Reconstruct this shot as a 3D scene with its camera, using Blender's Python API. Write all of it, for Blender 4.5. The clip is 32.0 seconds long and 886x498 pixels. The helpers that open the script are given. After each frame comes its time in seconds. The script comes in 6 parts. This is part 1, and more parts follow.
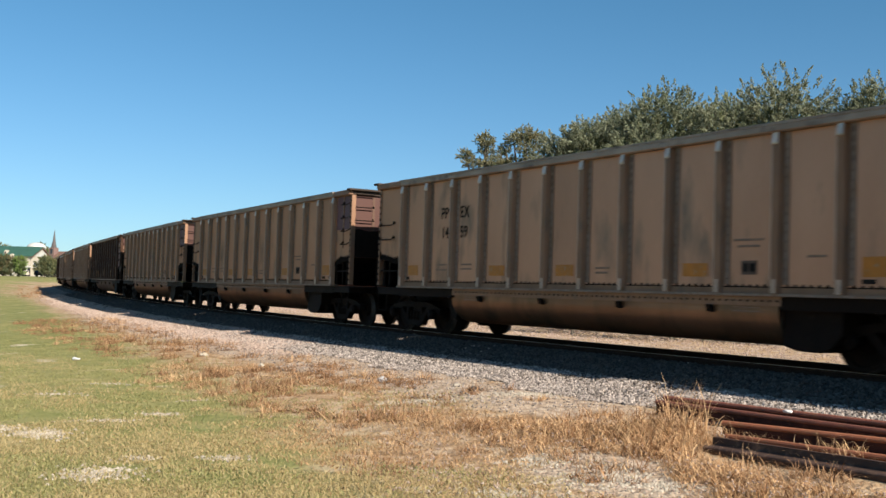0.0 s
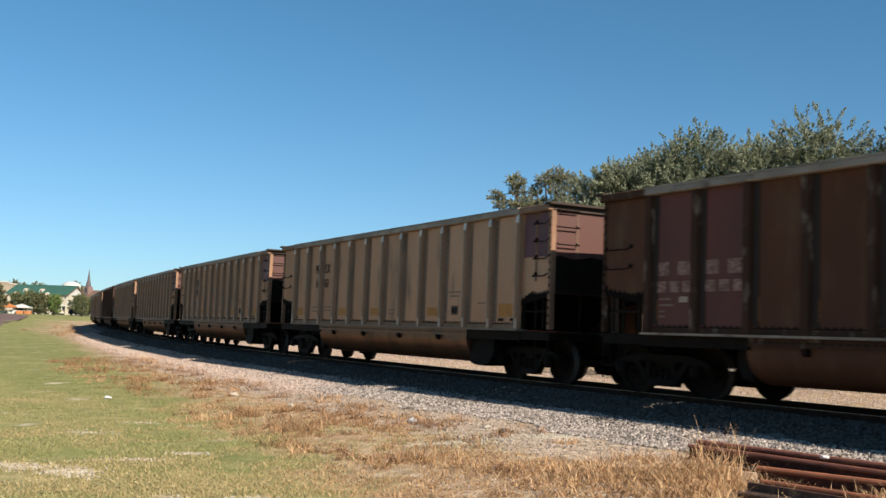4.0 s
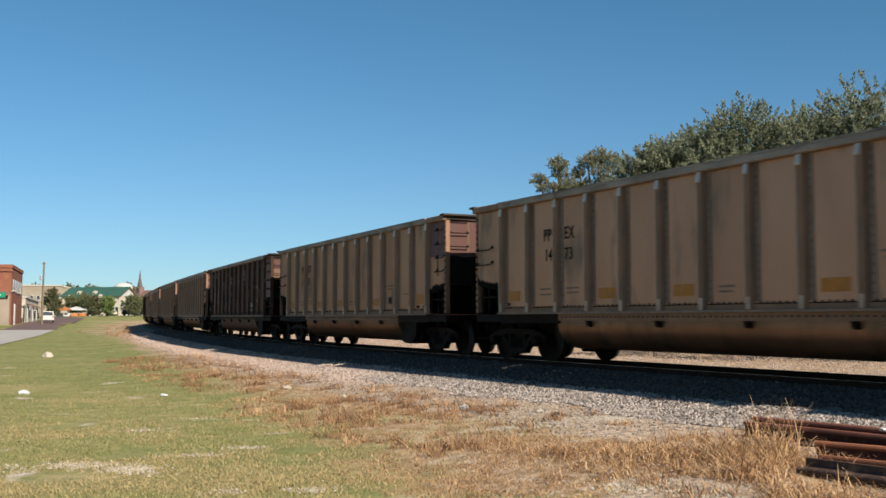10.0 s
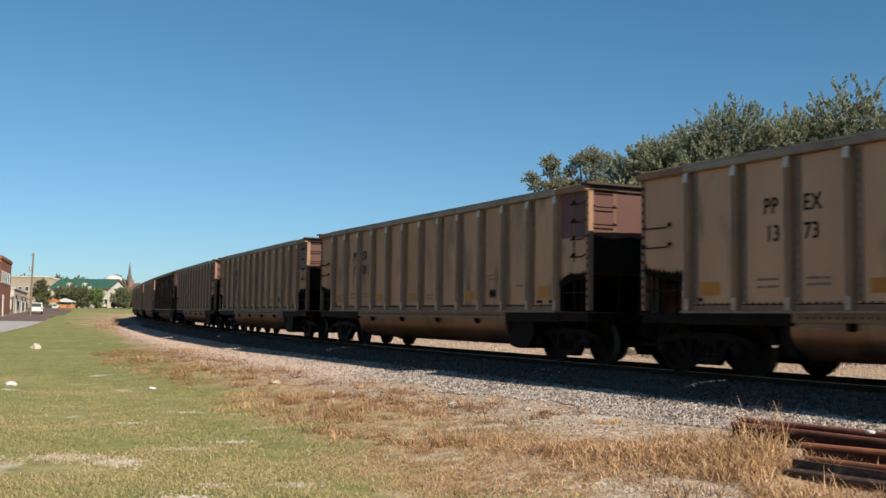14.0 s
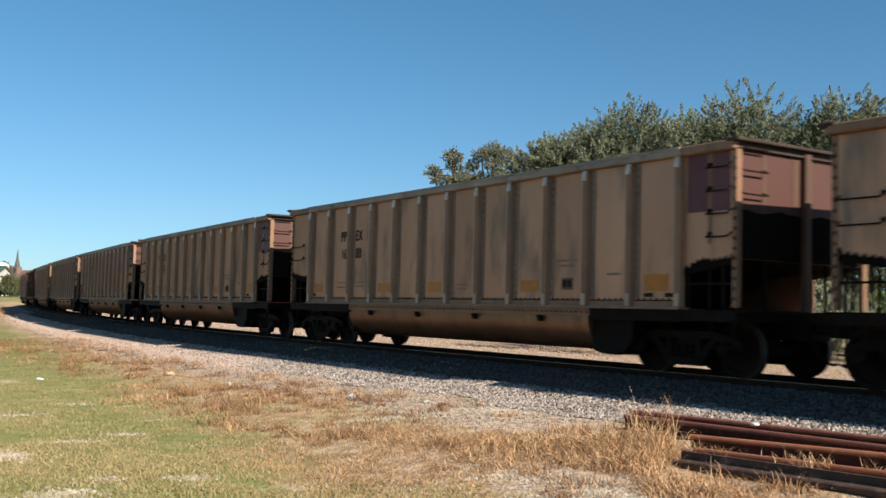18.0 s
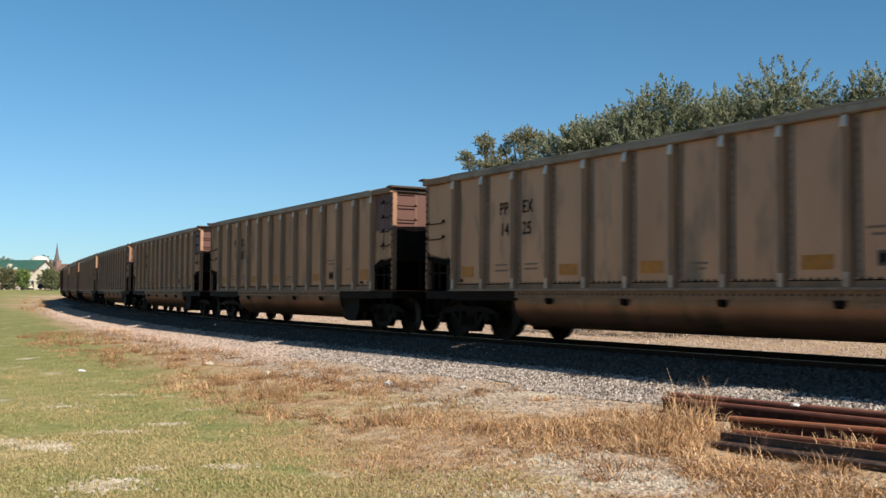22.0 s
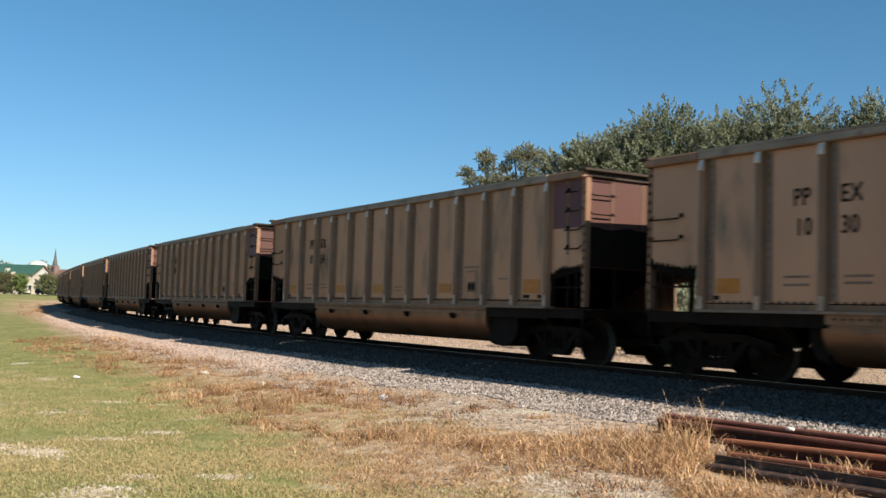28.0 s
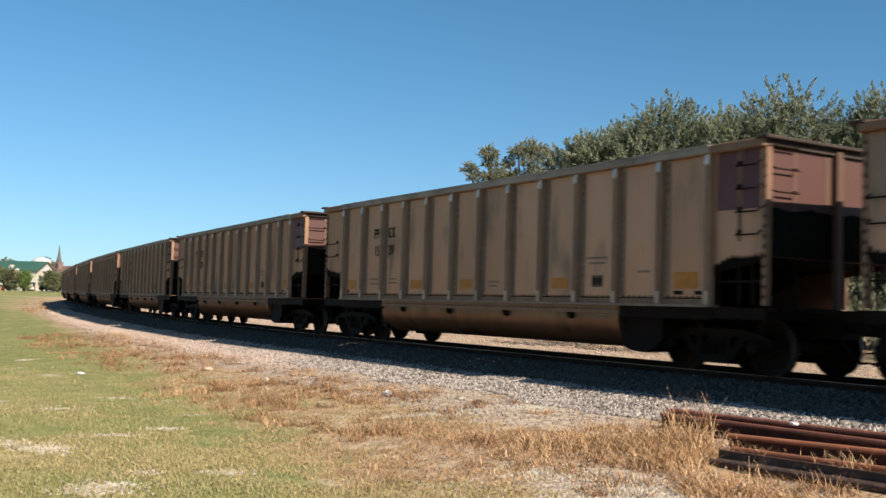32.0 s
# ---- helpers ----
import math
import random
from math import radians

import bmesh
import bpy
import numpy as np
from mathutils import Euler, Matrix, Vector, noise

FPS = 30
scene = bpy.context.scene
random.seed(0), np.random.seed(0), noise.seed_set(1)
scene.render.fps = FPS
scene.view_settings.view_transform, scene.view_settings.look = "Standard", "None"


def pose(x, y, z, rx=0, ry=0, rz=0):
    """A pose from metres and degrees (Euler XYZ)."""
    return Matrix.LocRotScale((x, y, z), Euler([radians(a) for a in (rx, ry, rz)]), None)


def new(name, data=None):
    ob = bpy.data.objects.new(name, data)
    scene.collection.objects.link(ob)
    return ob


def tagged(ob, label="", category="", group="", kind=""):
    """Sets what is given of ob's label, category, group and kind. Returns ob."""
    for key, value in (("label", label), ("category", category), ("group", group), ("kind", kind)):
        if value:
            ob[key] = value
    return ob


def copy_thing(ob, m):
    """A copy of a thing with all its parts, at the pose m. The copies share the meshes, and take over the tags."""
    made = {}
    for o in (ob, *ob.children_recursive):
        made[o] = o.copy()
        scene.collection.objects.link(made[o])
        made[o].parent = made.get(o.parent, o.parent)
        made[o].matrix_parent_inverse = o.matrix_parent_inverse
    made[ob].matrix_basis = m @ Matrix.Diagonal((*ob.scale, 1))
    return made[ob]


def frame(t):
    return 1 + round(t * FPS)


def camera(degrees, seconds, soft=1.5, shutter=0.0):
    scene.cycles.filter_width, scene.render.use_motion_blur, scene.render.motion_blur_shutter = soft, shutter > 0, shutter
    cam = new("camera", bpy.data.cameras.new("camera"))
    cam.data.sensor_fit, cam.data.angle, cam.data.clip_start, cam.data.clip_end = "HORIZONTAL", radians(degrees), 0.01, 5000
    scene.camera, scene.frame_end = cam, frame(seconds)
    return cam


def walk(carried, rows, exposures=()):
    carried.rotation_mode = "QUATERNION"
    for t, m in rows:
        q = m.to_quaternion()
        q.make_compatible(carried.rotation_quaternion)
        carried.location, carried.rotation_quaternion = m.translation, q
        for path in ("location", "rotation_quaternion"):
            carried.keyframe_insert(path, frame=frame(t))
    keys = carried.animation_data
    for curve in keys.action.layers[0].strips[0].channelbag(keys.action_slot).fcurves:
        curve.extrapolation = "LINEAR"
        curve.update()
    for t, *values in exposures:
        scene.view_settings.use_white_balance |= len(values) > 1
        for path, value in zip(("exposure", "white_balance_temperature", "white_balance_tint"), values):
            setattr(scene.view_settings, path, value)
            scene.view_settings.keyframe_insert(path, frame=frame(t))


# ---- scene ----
# ---------- camera ----------
cam = camera(47.29, 32.0, soft=1.5, shutter=0.35)
EYE = 1.5
PATH = [
    (0.0, -0.24, 3.34, -1.46), (0.5, -0.07, 3.59, -1.81), (1.0, -0.13, 3.95, -2.04), (1.5, -0.14, 4.29, -2.39),
    (2.0, 0.05, 4.70, -2.55), (2.5, 0.37, 5.07, -2.53), (3.0, 0.69, 5.39, -2.45), (3.5, 1.08, 5.60, -2.23),
    (5.5, 2.54, 5.52, -0.47), (6.0, 2.75, 5.40, -0.11), (6.5, 2.92, 5.28, 0.14), (7.0, 3.10, 5.19, 0.24),
    (7.5, 3.32, 5.09, 0.30), (8.0, 3.69, 5.03, 0.40), (8.5, 4.07, 4.95, 0.45), (9.0, 4.33, 4.89, 0.46),
    (9.5, 4.35, 4.86, 0.43), (10.0, 4.23, 4.82, 0.35), (10.5, 4.10, 4.79, 0.26), (11.0, 3.97, 4.76, 0.15),
    (11.5, 3.87, 4.75, 0.03), (12.0, 3.76, 4.74, -0.03), (12.5, 3.70, 4.74, -0.17), (13.0, 3.66, 4.75, -0.24),
    (13.5, 3.66, 4.73, -0.38), (15.5, 3.37, 4.08, -0.72), (16.0, 1.91, 3.91, -0.91), (16.5, -0.34, 4.02, -1.28),
    (17.0, -2.23, 4.25, -1.26), (17.5, -2.45, 4.34, -1.08), (18.0, -2.00, 4.30, -0.99), (18.5, -1.60, 4.16, -0.74),
    (19.0, -1.22, 3.98, -0.53), (19.5, -0.91, 3.85, -0.33), (20.0, -0.60, 3.74, -0.21), (20.5, -0.35, 3.65, -0.10),
    (21.0, -0.16, 3.56, -0.02), (21.5, -0.05, 3.50, 0.04), (22.0, -0.01, 3.48, 0.03), (22.5, -0.01, 3.47, -0.00),
    (23.0, -0.03, 3.44, -0.00), (23.5, -0.02, 3.43, -0.06), (24.0, -0.01, 3.41, -0.11), (24.5, 0.00, 3.46, -0.30),
    (25.0, -0.03, 3.51, -0.55), (25.5, -0.10, 3.62, -0.85), (27.5, -0.18, 4.28, -1.39), (28.0, -0.18, 4.33, -1.39),
    (28.5, -0.14, 4.32, -1.42), (29.0, -0.09, 4.28, -1.38), (29.5, -0.03, 4.22, -1.36), (30.0, 0.04, 4.17, -1.28),
    (30.5, 0.09, 4.14, -1.19), (31.0, 0.14, 4.10, -1.18), (31.5, 0.14, 4.08, -1.31), (32.0, 0.02, 4.08, -1.27),
]
EXPOSURES = [(0.0, 0.9), (4.0, 0.86), (9.0, 0.73), (11.0, 0.66), (13.0, 0.65), (16.0, 0.64), (17.5, 0.79), (18.1, 0.9), (19.0, 0.93), (21.0, 0.84), (25.0, 0.78), (28.0, 0.88), (32.0, 0.92)]
walk(cam, [(t, pose(0, 0, EYE, 90 + p, r, w)) for t, w, p, r in PATH], EXPOSURES)

# ---------- sun and sky ----------
SUN_TO = Vector((0.708, -0.80, 0.66)).normalized()      # towards the sun
sun = new("sun", bpy.data.lights.new("sun", "SUN"))
sun.data.energy, sun.data.angle, sun.data.color = 5.0, radians(0.53), (1.0, 0.90, 0.76)
sun.rotation_mode = "QUATERNION"
sun.rotation_quaternion = SUN_TO.to_track_quat("Z", "Y")
world = bpy.data.worlds.new("world")
scene.world = world
world.use_nodes = True
wn = world.node_tree.nodes
sky = wn.new("ShaderNodeTexSky")
sky.sky_type, sky.sun_disc = "NISHITA", False
sky.sun_elevation = math.asin(SUN_TO.z)
sky.sun_rotation = math.atan2(SUN_TO.x, SUN_TO.y)
sky.air_density, sky.dust_density, sky.ozone_density = 1.0, 0.3, 4.0
wn["Background"].inputs["Strength"].default_value = 0.058
tint = wn.new("ShaderNodeMix")                            # haze: paler low down, clearer above
tint.data_type, tint.blend_type = "RGBA", "MULTIPLY"
tint.inputs["Factor"].default_value = 1.0
up = wn.new("ShaderNodeSeparateXYZ")
world.node_tree.links.new(wn.new("ShaderNodeTexCoord").outputs["Generated"], up.inputs[0])
haze = wn.new("ShaderNodeValToRGB")
haze.color_ramp.interpolation = "EASE"
haze.color_ramp.elements[0].color = (0.79, 0.985, 1.12, 1)
haze.color_ramp.elements[1].position, haze.color_ramp.elements[1].color = 0.36, (0.59, 0.99, 1.05, 1)
world.node_tree.links.new(up.outputs["Z"], haze.inputs["Fac"])
world.node_tree.links.new(haze.outputs["Color"], tint.inputs["B"])
world.node_tree.links.new(sky.outputs[0], tint.inputs["A"])
world.node_tree.links.new(tint.outputs["Result"], wn["Background"].inputs["Color"])

# ---------- materials ----------
def mat(name, a, b=None, scale=3.0, rough=0.6, metal=0.0, bump=0.15, fine=60.0, stretch=(1, 1, 1), vary=0.12,
        dirt=None, dirt_amount=0.0, spec=0.4, coords="Object"):
    """A surface of two colours at two scales, with fine relief and, where given, blotches of dirt."""
    m = bpy.data.materials.new(name)
    m.use_nodes = True
    n, l = m.node_tree.nodes, m.node_tree.links
    p = n["Principled BSDF"]
    p.inputs["Roughness"].default_value, p.inputs["Metallic"].default_value = rough, metal
    p.inputs["Specular IOR Level"].default_value = spec
    tc = n.new("ShaderNodeTexCoord")
    mp = n.new("ShaderNodeMapping")
    mp.inputs["Scale"].default_value = stretch
    l.new(tc.outputs[coords], mp.inputs["Vector"])
    info = n.new("ShaderNodeObjectInfo")
    shift = n.new("ShaderNodeVectorMath")
    shift.operation = "MULTIPLY_ADD"
    shift.inputs[1].default_value = (1, 1, 1)
    l.new(mp.outputs[0], shift.inputs[0])
    l.new(info.outputs["Random"], shift.inputs[2])
    big = n.new("ShaderNodeTexNoise")
    big.inputs["Scale"].default_value, big.inputs["Detail"].default_value = scale, 5
    l.new(shift.outputs[0], big.inputs["Vector"])
    small = n.new("ShaderNodeTexNoise")
    small.inputs["Scale"].default_value, small.inputs["Detail"].default_value = fine, 4
    l.new(shift.outputs[0], small.inputs["Vector"])
    ramp = n.new("ShaderNodeValToRGB")
    b = b or tuple(c * 0.75 for c in a)
    ramp.color_ramp.elements[0].position, ramp.color_ramp.elements[1].position = 0.32, 0.68
    ramp.color_ramp.elements[0].color, ramp.color_ramp.elements[1].color = (*a, 1), (*b, 1)
    l.new(big.outputs["Fac"], ramp.inputs["Fac"])
    col = ramp.outputs["Color"]
    if dirt:
        dn = n.new("ShaderNodeTexNoise")
        dn.inputs["Scale"].default_value, dn.inputs["Detail"].default_value = scale * 2.3, 8
        l.new(shift.outputs[0], dn.inputs["Vector"])
        dr = n.new("ShaderNodeValToRGB")
        dr.color_ramp.elements[0].position, dr.color_ramp.elements[1].position = 0.62 - 0.3 * dirt_amount, 0.78 - 0.2 * dirt_amount
        l.new(dn.outputs["Fac"], dr.inputs["Fac"])
        mx = n.new("ShaderNodeMix")
        mx.data_type = "RGBA"
        l.new(dr.outputs["Color"], mx.inputs["Factor"])
        l.new(col, mx.inputs["A"])
        mx.inputs["B"].default_value = (*dirt, 1)
        col = mx.outputs["Result"]
    hs = n.new("ShaderNodeHueSaturation")
    rg = n.new("ShaderNodeMapRange")
    rg.inputs["To Min"].default_value, rg.inputs["To Max"].default_value = 1 - vary, 1 + vary
    ad = n.new("ShaderNodeMath")
    ad.operation = "MULTIPLY_ADD"
    ad.inputs[1].default_value = 0.5
    hf = n.new("ShaderNodeMath")
    hf.operation = "MULTIPLY"
    hf.inputs[1].default_value = 0.5
    l.new(small.outputs["Fac"], ad.inputs[0])
    l.new(info.outputs["Random"], hf.inputs[0])
    l.new(hf.outputs[0], ad.inputs[2])
    l.new(ad.outputs[0], rg.inputs["Value"])
    l.new(rg.outputs[0], hs.inputs["Value"])
    l.new(col, hs.inputs["Color"])
    l.new(hs.outputs[0], p.inputs["Base Color"])
    if bump:
        bp = n.new("ShaderNodeBump")
        bp.inputs["Strength"].default_value, bp.inputs["Distance"].default_value = bump, 0.02
        l.new(small.outputs["Fac"], bp.inputs["Height"])
        l.new(bp.outputs[0], p.inputs["Normal"])
    return m


def leafy(name, a, b, gloss=0.55, thin=0.25):
    """Blades and leaves: the colour differs from island to island, and some light passes through."""
    m = bpy.data.materials.new(name)
    m.use_nodes = True
    n, l = m.node_tree.nodes, m.node_tree.links
    p = n["Principled BSDF"]
    p.inputs["Roughness"].default_value = gloss
    g = n.new("ShaderNodeNewGeometry")
    r = n.new("ShaderNodeValToRGB")
    r.color_ramp.elements[0].color, r.color_ramp.elements[1].color = (*a, 1), (*b, 1)
    l.new(g.outputs["Random Per Island"], r.inputs["Fac"])
    l.new(r.outputs[0], p.inputs["Base Color"])
    t = n.new("ShaderNodeBsdfTranslucent")
    l.new(r.outputs[0], t.inputs["Color"])
    mx = n.new("ShaderNodeMixShader")
    mx.inputs[0].default_value = thin
    l.new(p.outputs[0], mx.inputs[1])
    l.new(t.outputs[0], mx.inputs[2])
    l.new(mx.outputs[0], n["Material Output"].inputs["Surface"])
    return m


M_ALU = mat("dusty_aluminium", (0.52, 0.29, 0.19), (0.415, 0.227, 0.148), 0.9, 0.47, 0.62, 0.10, 30, (1, 1, 0.35), 0.10, (0.20, 0.145, 0.11), 0.25, spec=0.1)
# tub plate, darker than the side panels
M_TUB = mat("darker_tub_plate", (0.27, 0.155, 0.098), (0.19, 0.107, 0.068), 0.9, 0.42, 0.7, 0.12, 30, (1, 1, 0.35), 0.10, (0.13, 0.09, 0.06), 0.35)
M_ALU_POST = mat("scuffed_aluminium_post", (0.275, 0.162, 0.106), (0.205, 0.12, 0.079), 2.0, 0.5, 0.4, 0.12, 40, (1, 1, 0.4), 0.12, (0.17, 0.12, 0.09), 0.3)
M_BRIGHT = mat("bright_aluminium", (0.46, 0.34, 0.26), (0.34, 0.245, 0.185), 4, 0.5, 0.15, 0.1, 60, (1, 1, 1), 0.1)
M_BROWN = mat("brown_car_paint", (0.112, 0.046, 0.026), (0.084, 0.036, 0.021), 1.1, 0.7, 0.0, 0.12, 40, (1, 1, 0.35), 0.14, (0.12, 0.065, 0.035), 0.35, spec=0.15)
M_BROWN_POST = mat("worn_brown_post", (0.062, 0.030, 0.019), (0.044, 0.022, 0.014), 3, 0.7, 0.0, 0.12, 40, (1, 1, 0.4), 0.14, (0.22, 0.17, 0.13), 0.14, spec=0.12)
M_RED = mat("oxide_red_paint", (0.125, 0.032, 0.024), (0.092, 0.025, 0.019), 1.3, 0.6, 0.0, 0.1, 40, (1, 1, 0.4), 0.12)
M_CHORD = mat("grey_top_chord", (0.34, 0.265, 0.215), (0.22, 0.165, 0.13), 1.2, 0.45, 0.5, 0.12, 50, (1, 1, 1), 0.12, (0.14, 0.10, 0.08), 0.25)
M_END = mat("pinkish_end_sheet", (0.067, 0.0225, 0.0165), (0.074, 0.028, 0.0195), 0.8, 0.62, 0.0, 0.1, 30, (1, 1, 0.5), 0.1, (0.07, 0.026, 0.022), 0.3)
M_END_TAN = mat("tan_end_sheet", (0.10, 0.050, 0.031), (0.075, 0.038, 0.024), 0.8, 0.62, 0.0, 0.1, 30, (1, 1, 0.5), 0.1, (0.10, 0.05, 0.03), 0.3)
M_BAND = mat("tan_band_paint", (0.16, 0.082, 0.047), (0.12, 0.06, 0.035), 0.8, 0.62, 0.0, 0.1, 30, (1, 1, 0.5), 0.1)
M_PURPLE = mat("faded_maroon_panel", (0.115, 0.045, 0.055), (0.09, 0.035, 0.04), 1.5, 0.6, 0, 0.08, 40)
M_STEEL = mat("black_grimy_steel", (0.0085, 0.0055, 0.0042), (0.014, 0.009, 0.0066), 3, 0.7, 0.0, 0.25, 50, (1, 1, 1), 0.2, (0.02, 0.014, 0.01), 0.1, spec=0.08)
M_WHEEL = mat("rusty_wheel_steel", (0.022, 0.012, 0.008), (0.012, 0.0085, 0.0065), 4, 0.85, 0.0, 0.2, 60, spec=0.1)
M_TREAD = mat("worn_wheel_tread", (0.14, 0.12, 0.11), (0.09, 0.08, 0.07), 6, 0.6, 0.4, 0.05, 60)
M_YELLOW = mat("faded_yellow_paint", (0.46, 0.175, 0.016), (0.36, 0.14, 0.018), 6, 0.6, 0, 0.05, 50, (1, 1, 1), 0.12, (0.30, 0.20, 0.10), 0.25)
M_INK = mat("black_stencil_paint", (0.018, 0.016, 0.015), (0.032, 0.028, 0.025), 8, 0.95, 0, 0, spec=0.03)
M_FADED = mat("faded_stencil_paint", (0.17, 0.11, 0.08), (0.24, 0.155, 0.11), 8, 0.7, 0, 0)
M_NAME = mat("faded_pink_lettering", (0.36, 0.22, 0.18), (0.20, 0.11, 0.09), 9, 0.8, 0, 0, 30, (1, 1, 1), 0.2, (0.10, 0.045, 0.03), 0.5)
M_CREAM = mat("cream_stencil_paint", (0.50, 0.40, 0.30), (0.36, 0.27, 0.2), 8, 0.7, 0, 0)
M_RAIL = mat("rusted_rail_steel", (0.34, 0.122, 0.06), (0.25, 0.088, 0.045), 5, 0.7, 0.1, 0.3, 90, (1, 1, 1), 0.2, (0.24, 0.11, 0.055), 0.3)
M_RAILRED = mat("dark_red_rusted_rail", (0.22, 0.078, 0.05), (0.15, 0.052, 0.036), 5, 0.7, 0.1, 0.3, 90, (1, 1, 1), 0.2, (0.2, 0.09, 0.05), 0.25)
M_RAILWEB = mat("shaded_rusted_web", (0.075, 0.028, 0.02), (0.05, 0.02, 0.015), 5, 0.85, 0.0, 0.3, 90, (1, 1, 1), 0.2, (0.12, 0.05, 0.03), 0.25, spec=0.1)
M_RAILDARK = mat("dark_weathered_rail", (0.075, 0.042, 0.03), (0.05, 0.03, 0.022), 5, 0.7, 0.1, 0.3, 90, (1, 1, 1), 0.2, (0.15, 0.09, 0.06), 0.25)
# running rails take a near-black rail colour as shade below the train
M_RUNRAIL = mat("shade_dark_running_rail", (0.05, 0.026, 0.018), (0.032, 0.018, 0.013), 5, 0.85, 0.0, 0.2, 90, spec=0.1)
M_RAILTOP = mat("polished_rail_head", (0.5, 0.48, 0.46), (0.4, 0.38, 0.36), 5, 0.28, 0.95, 0.05, 90)
M_TIE = mat("creosoted_wood", (0.03, 0.024, 0.02), (0.018, 0.015, 0.013), 4, 0.85, 0, 0.4, 50, (0.2, 1, 1))
M_STONE = leafy("grey_ballast_stone", (0.065, 0.051, 0.044), (0.43, 0.368, 0.325), 0.9, 0.0)
M_PALE = mat("pale_limestone", (0.42, 0.37, 0.30), (0.33, 0.29, 0.23), 5, 0.9, 0, 0.5, 40)


# ---------- mesh helpers ----------
def part(name, bm, material, parent=None, label=""):
    """Links a bmesh as one mesh object under a thing or a part."""
    me = bpy.data.meshes.new(name)
    bm.normal_update()
    bm.to_mesh(me)
    bm.free()
    return part_of(name, me, material, parent, label)


def part_of(name, me, material, parent=None, label=""):
    if material and not me.materials:
        me.materials.append(material)
    ob = new(name, me)
    if parent:
        ob.parent = parent
    if label:
        tagged(ob, label)
    return ob


def box(x0, x1, y0, y1, z0, z1, bm=None, bevel=0.0):
    bm = bm or bmesh.new()
    v = [bm.verts.new((x, y, z)) for x in (x0, x1) for y in (y0, y1) for z in (z0, z1)]
    f = [bm.faces.new([v[i] for i in q]) for q in ((0, 1, 3, 2), (4, 6, 7, 5), (0, 4, 5, 1), (2, 3, 7, 6), (0, 2, 6, 4), (1, 5, 7, 3))]
    if bevel:
        edges = {e for q in f for e in q.edges}
        bmesh.ops.bevel(bm, geom=list(edges), offset=bevel, segments=1, affect="EDGES")
    return bm


def prism(outline, a, b, axis="x", bm=None):
    """Extrudes a closed outline of (u, v) between a and b along an axis: x takes (y, z), y takes (x, z), z takes (x, y)."""
    bm = bm or bmesh.new()

    def at(u, v, w):
        return {"x": (w, u, v), "y": (u, w, v), "z": (u, v, w)}[axis]
    lo = [bm.verts.new(at(u, v, a)) for u, v in outline]
    hi = [bm.verts.new(at(u, v, b)) for u, v in outline]
    n = len(outline)
    faces = [bm.faces.new(lo[::-1]), bm.faces.new(hi)]
    for i in range(n):
        faces.append(bm.faces.new((lo[i], lo[(i + 1) % n], hi[(i + 1) % n], hi[i])))
    bmesh.ops.recalc_face_normals(bm, faces=faces)
    return bm


def tube(points, r, sides=6, bm=None):
    """A bent rod through the points."""
    bm = bm or bmesh.new()
    pts = [Vector(p) for p in points]
    rings = []
    for i, p in enumerate(pts):
        d = (pts[min(i + 1, len(pts) - 1)] - pts[max(i - 1, 0)]).normalized()
        u = d.orthogonal().normalized() if abs(d.z) > 0.9 else d.cross(Vector((0, 0, 1))).normalized()
        w = d.cross(u)
        k = r[i] if isinstance(r, (list, tuple)) else r
        rings.append([bm.verts.new(p + (u * math.cos(a) + w * math.sin(a)) * k) for a in (2 * math.pi * j / sides for j in range(sides))])
    for a, b in zip(rings, rings[1:]):
        for j in range(sides):
            bm.faces.new((a[j], a[(j + 1) % sides], b[(j + 1) % sides], b[j]))
    bm.faces.new(rings[0][::-1])
    bm.faces.new(rings[-1])
    bmesh.ops.recalc_face_normals(bm, faces=bm.faces[:])
    return bm


def lathe(profile, axis="y", sides=24, bm=None):
    """Turns a profile of (radius, along) about an axis through the origin."""
    bm = bm or bmesh.new()
    rings = []
    for r, w in profile:
        ring = []
        for j in range(sides):
            a = 2 * math.pi * j / sides
            c, s = r * math.cos(a), r * math.sin(a)
            ring.append(bm.verts.new((c, w, s) if axis == "y" else (c, s, w) if axis == "z" else (w, c, s)))
        rings.append(ring)
    for a, b in zip(rings, rings[1:]):
        for j in range(sides):
            bm.faces.new((a[j], a[(j + 1) % sides], b[(j + 1) % sides], b[j]))
    bm.faces.new(rings[0][::-1])
    bm.faces.new(rings[-1])
    bmesh.ops.recalc_face_normals(bm, faces=bm.faces[:])
    return bm


def soup(name, verts, faces, material, kind="stuff", label="", category="", parent=None):
    me = bpy.data.meshes.new(name)
    me.from_pydata(verts.tolist() if hasattr(verts, "tolist") else verts, [], faces.tolist() if hasattr(faces, "tolist") else faces)
    me.materials.append(material)
    ob = new(name, me)
    if parent:
        ob.parent = parent
    return tagged(ob, label, category, "", kind)


def smooth(a, b, x):
    t = np.clip((x - a) / (b - a), 0, 1)
    return t * t * (3 - 2 * t)


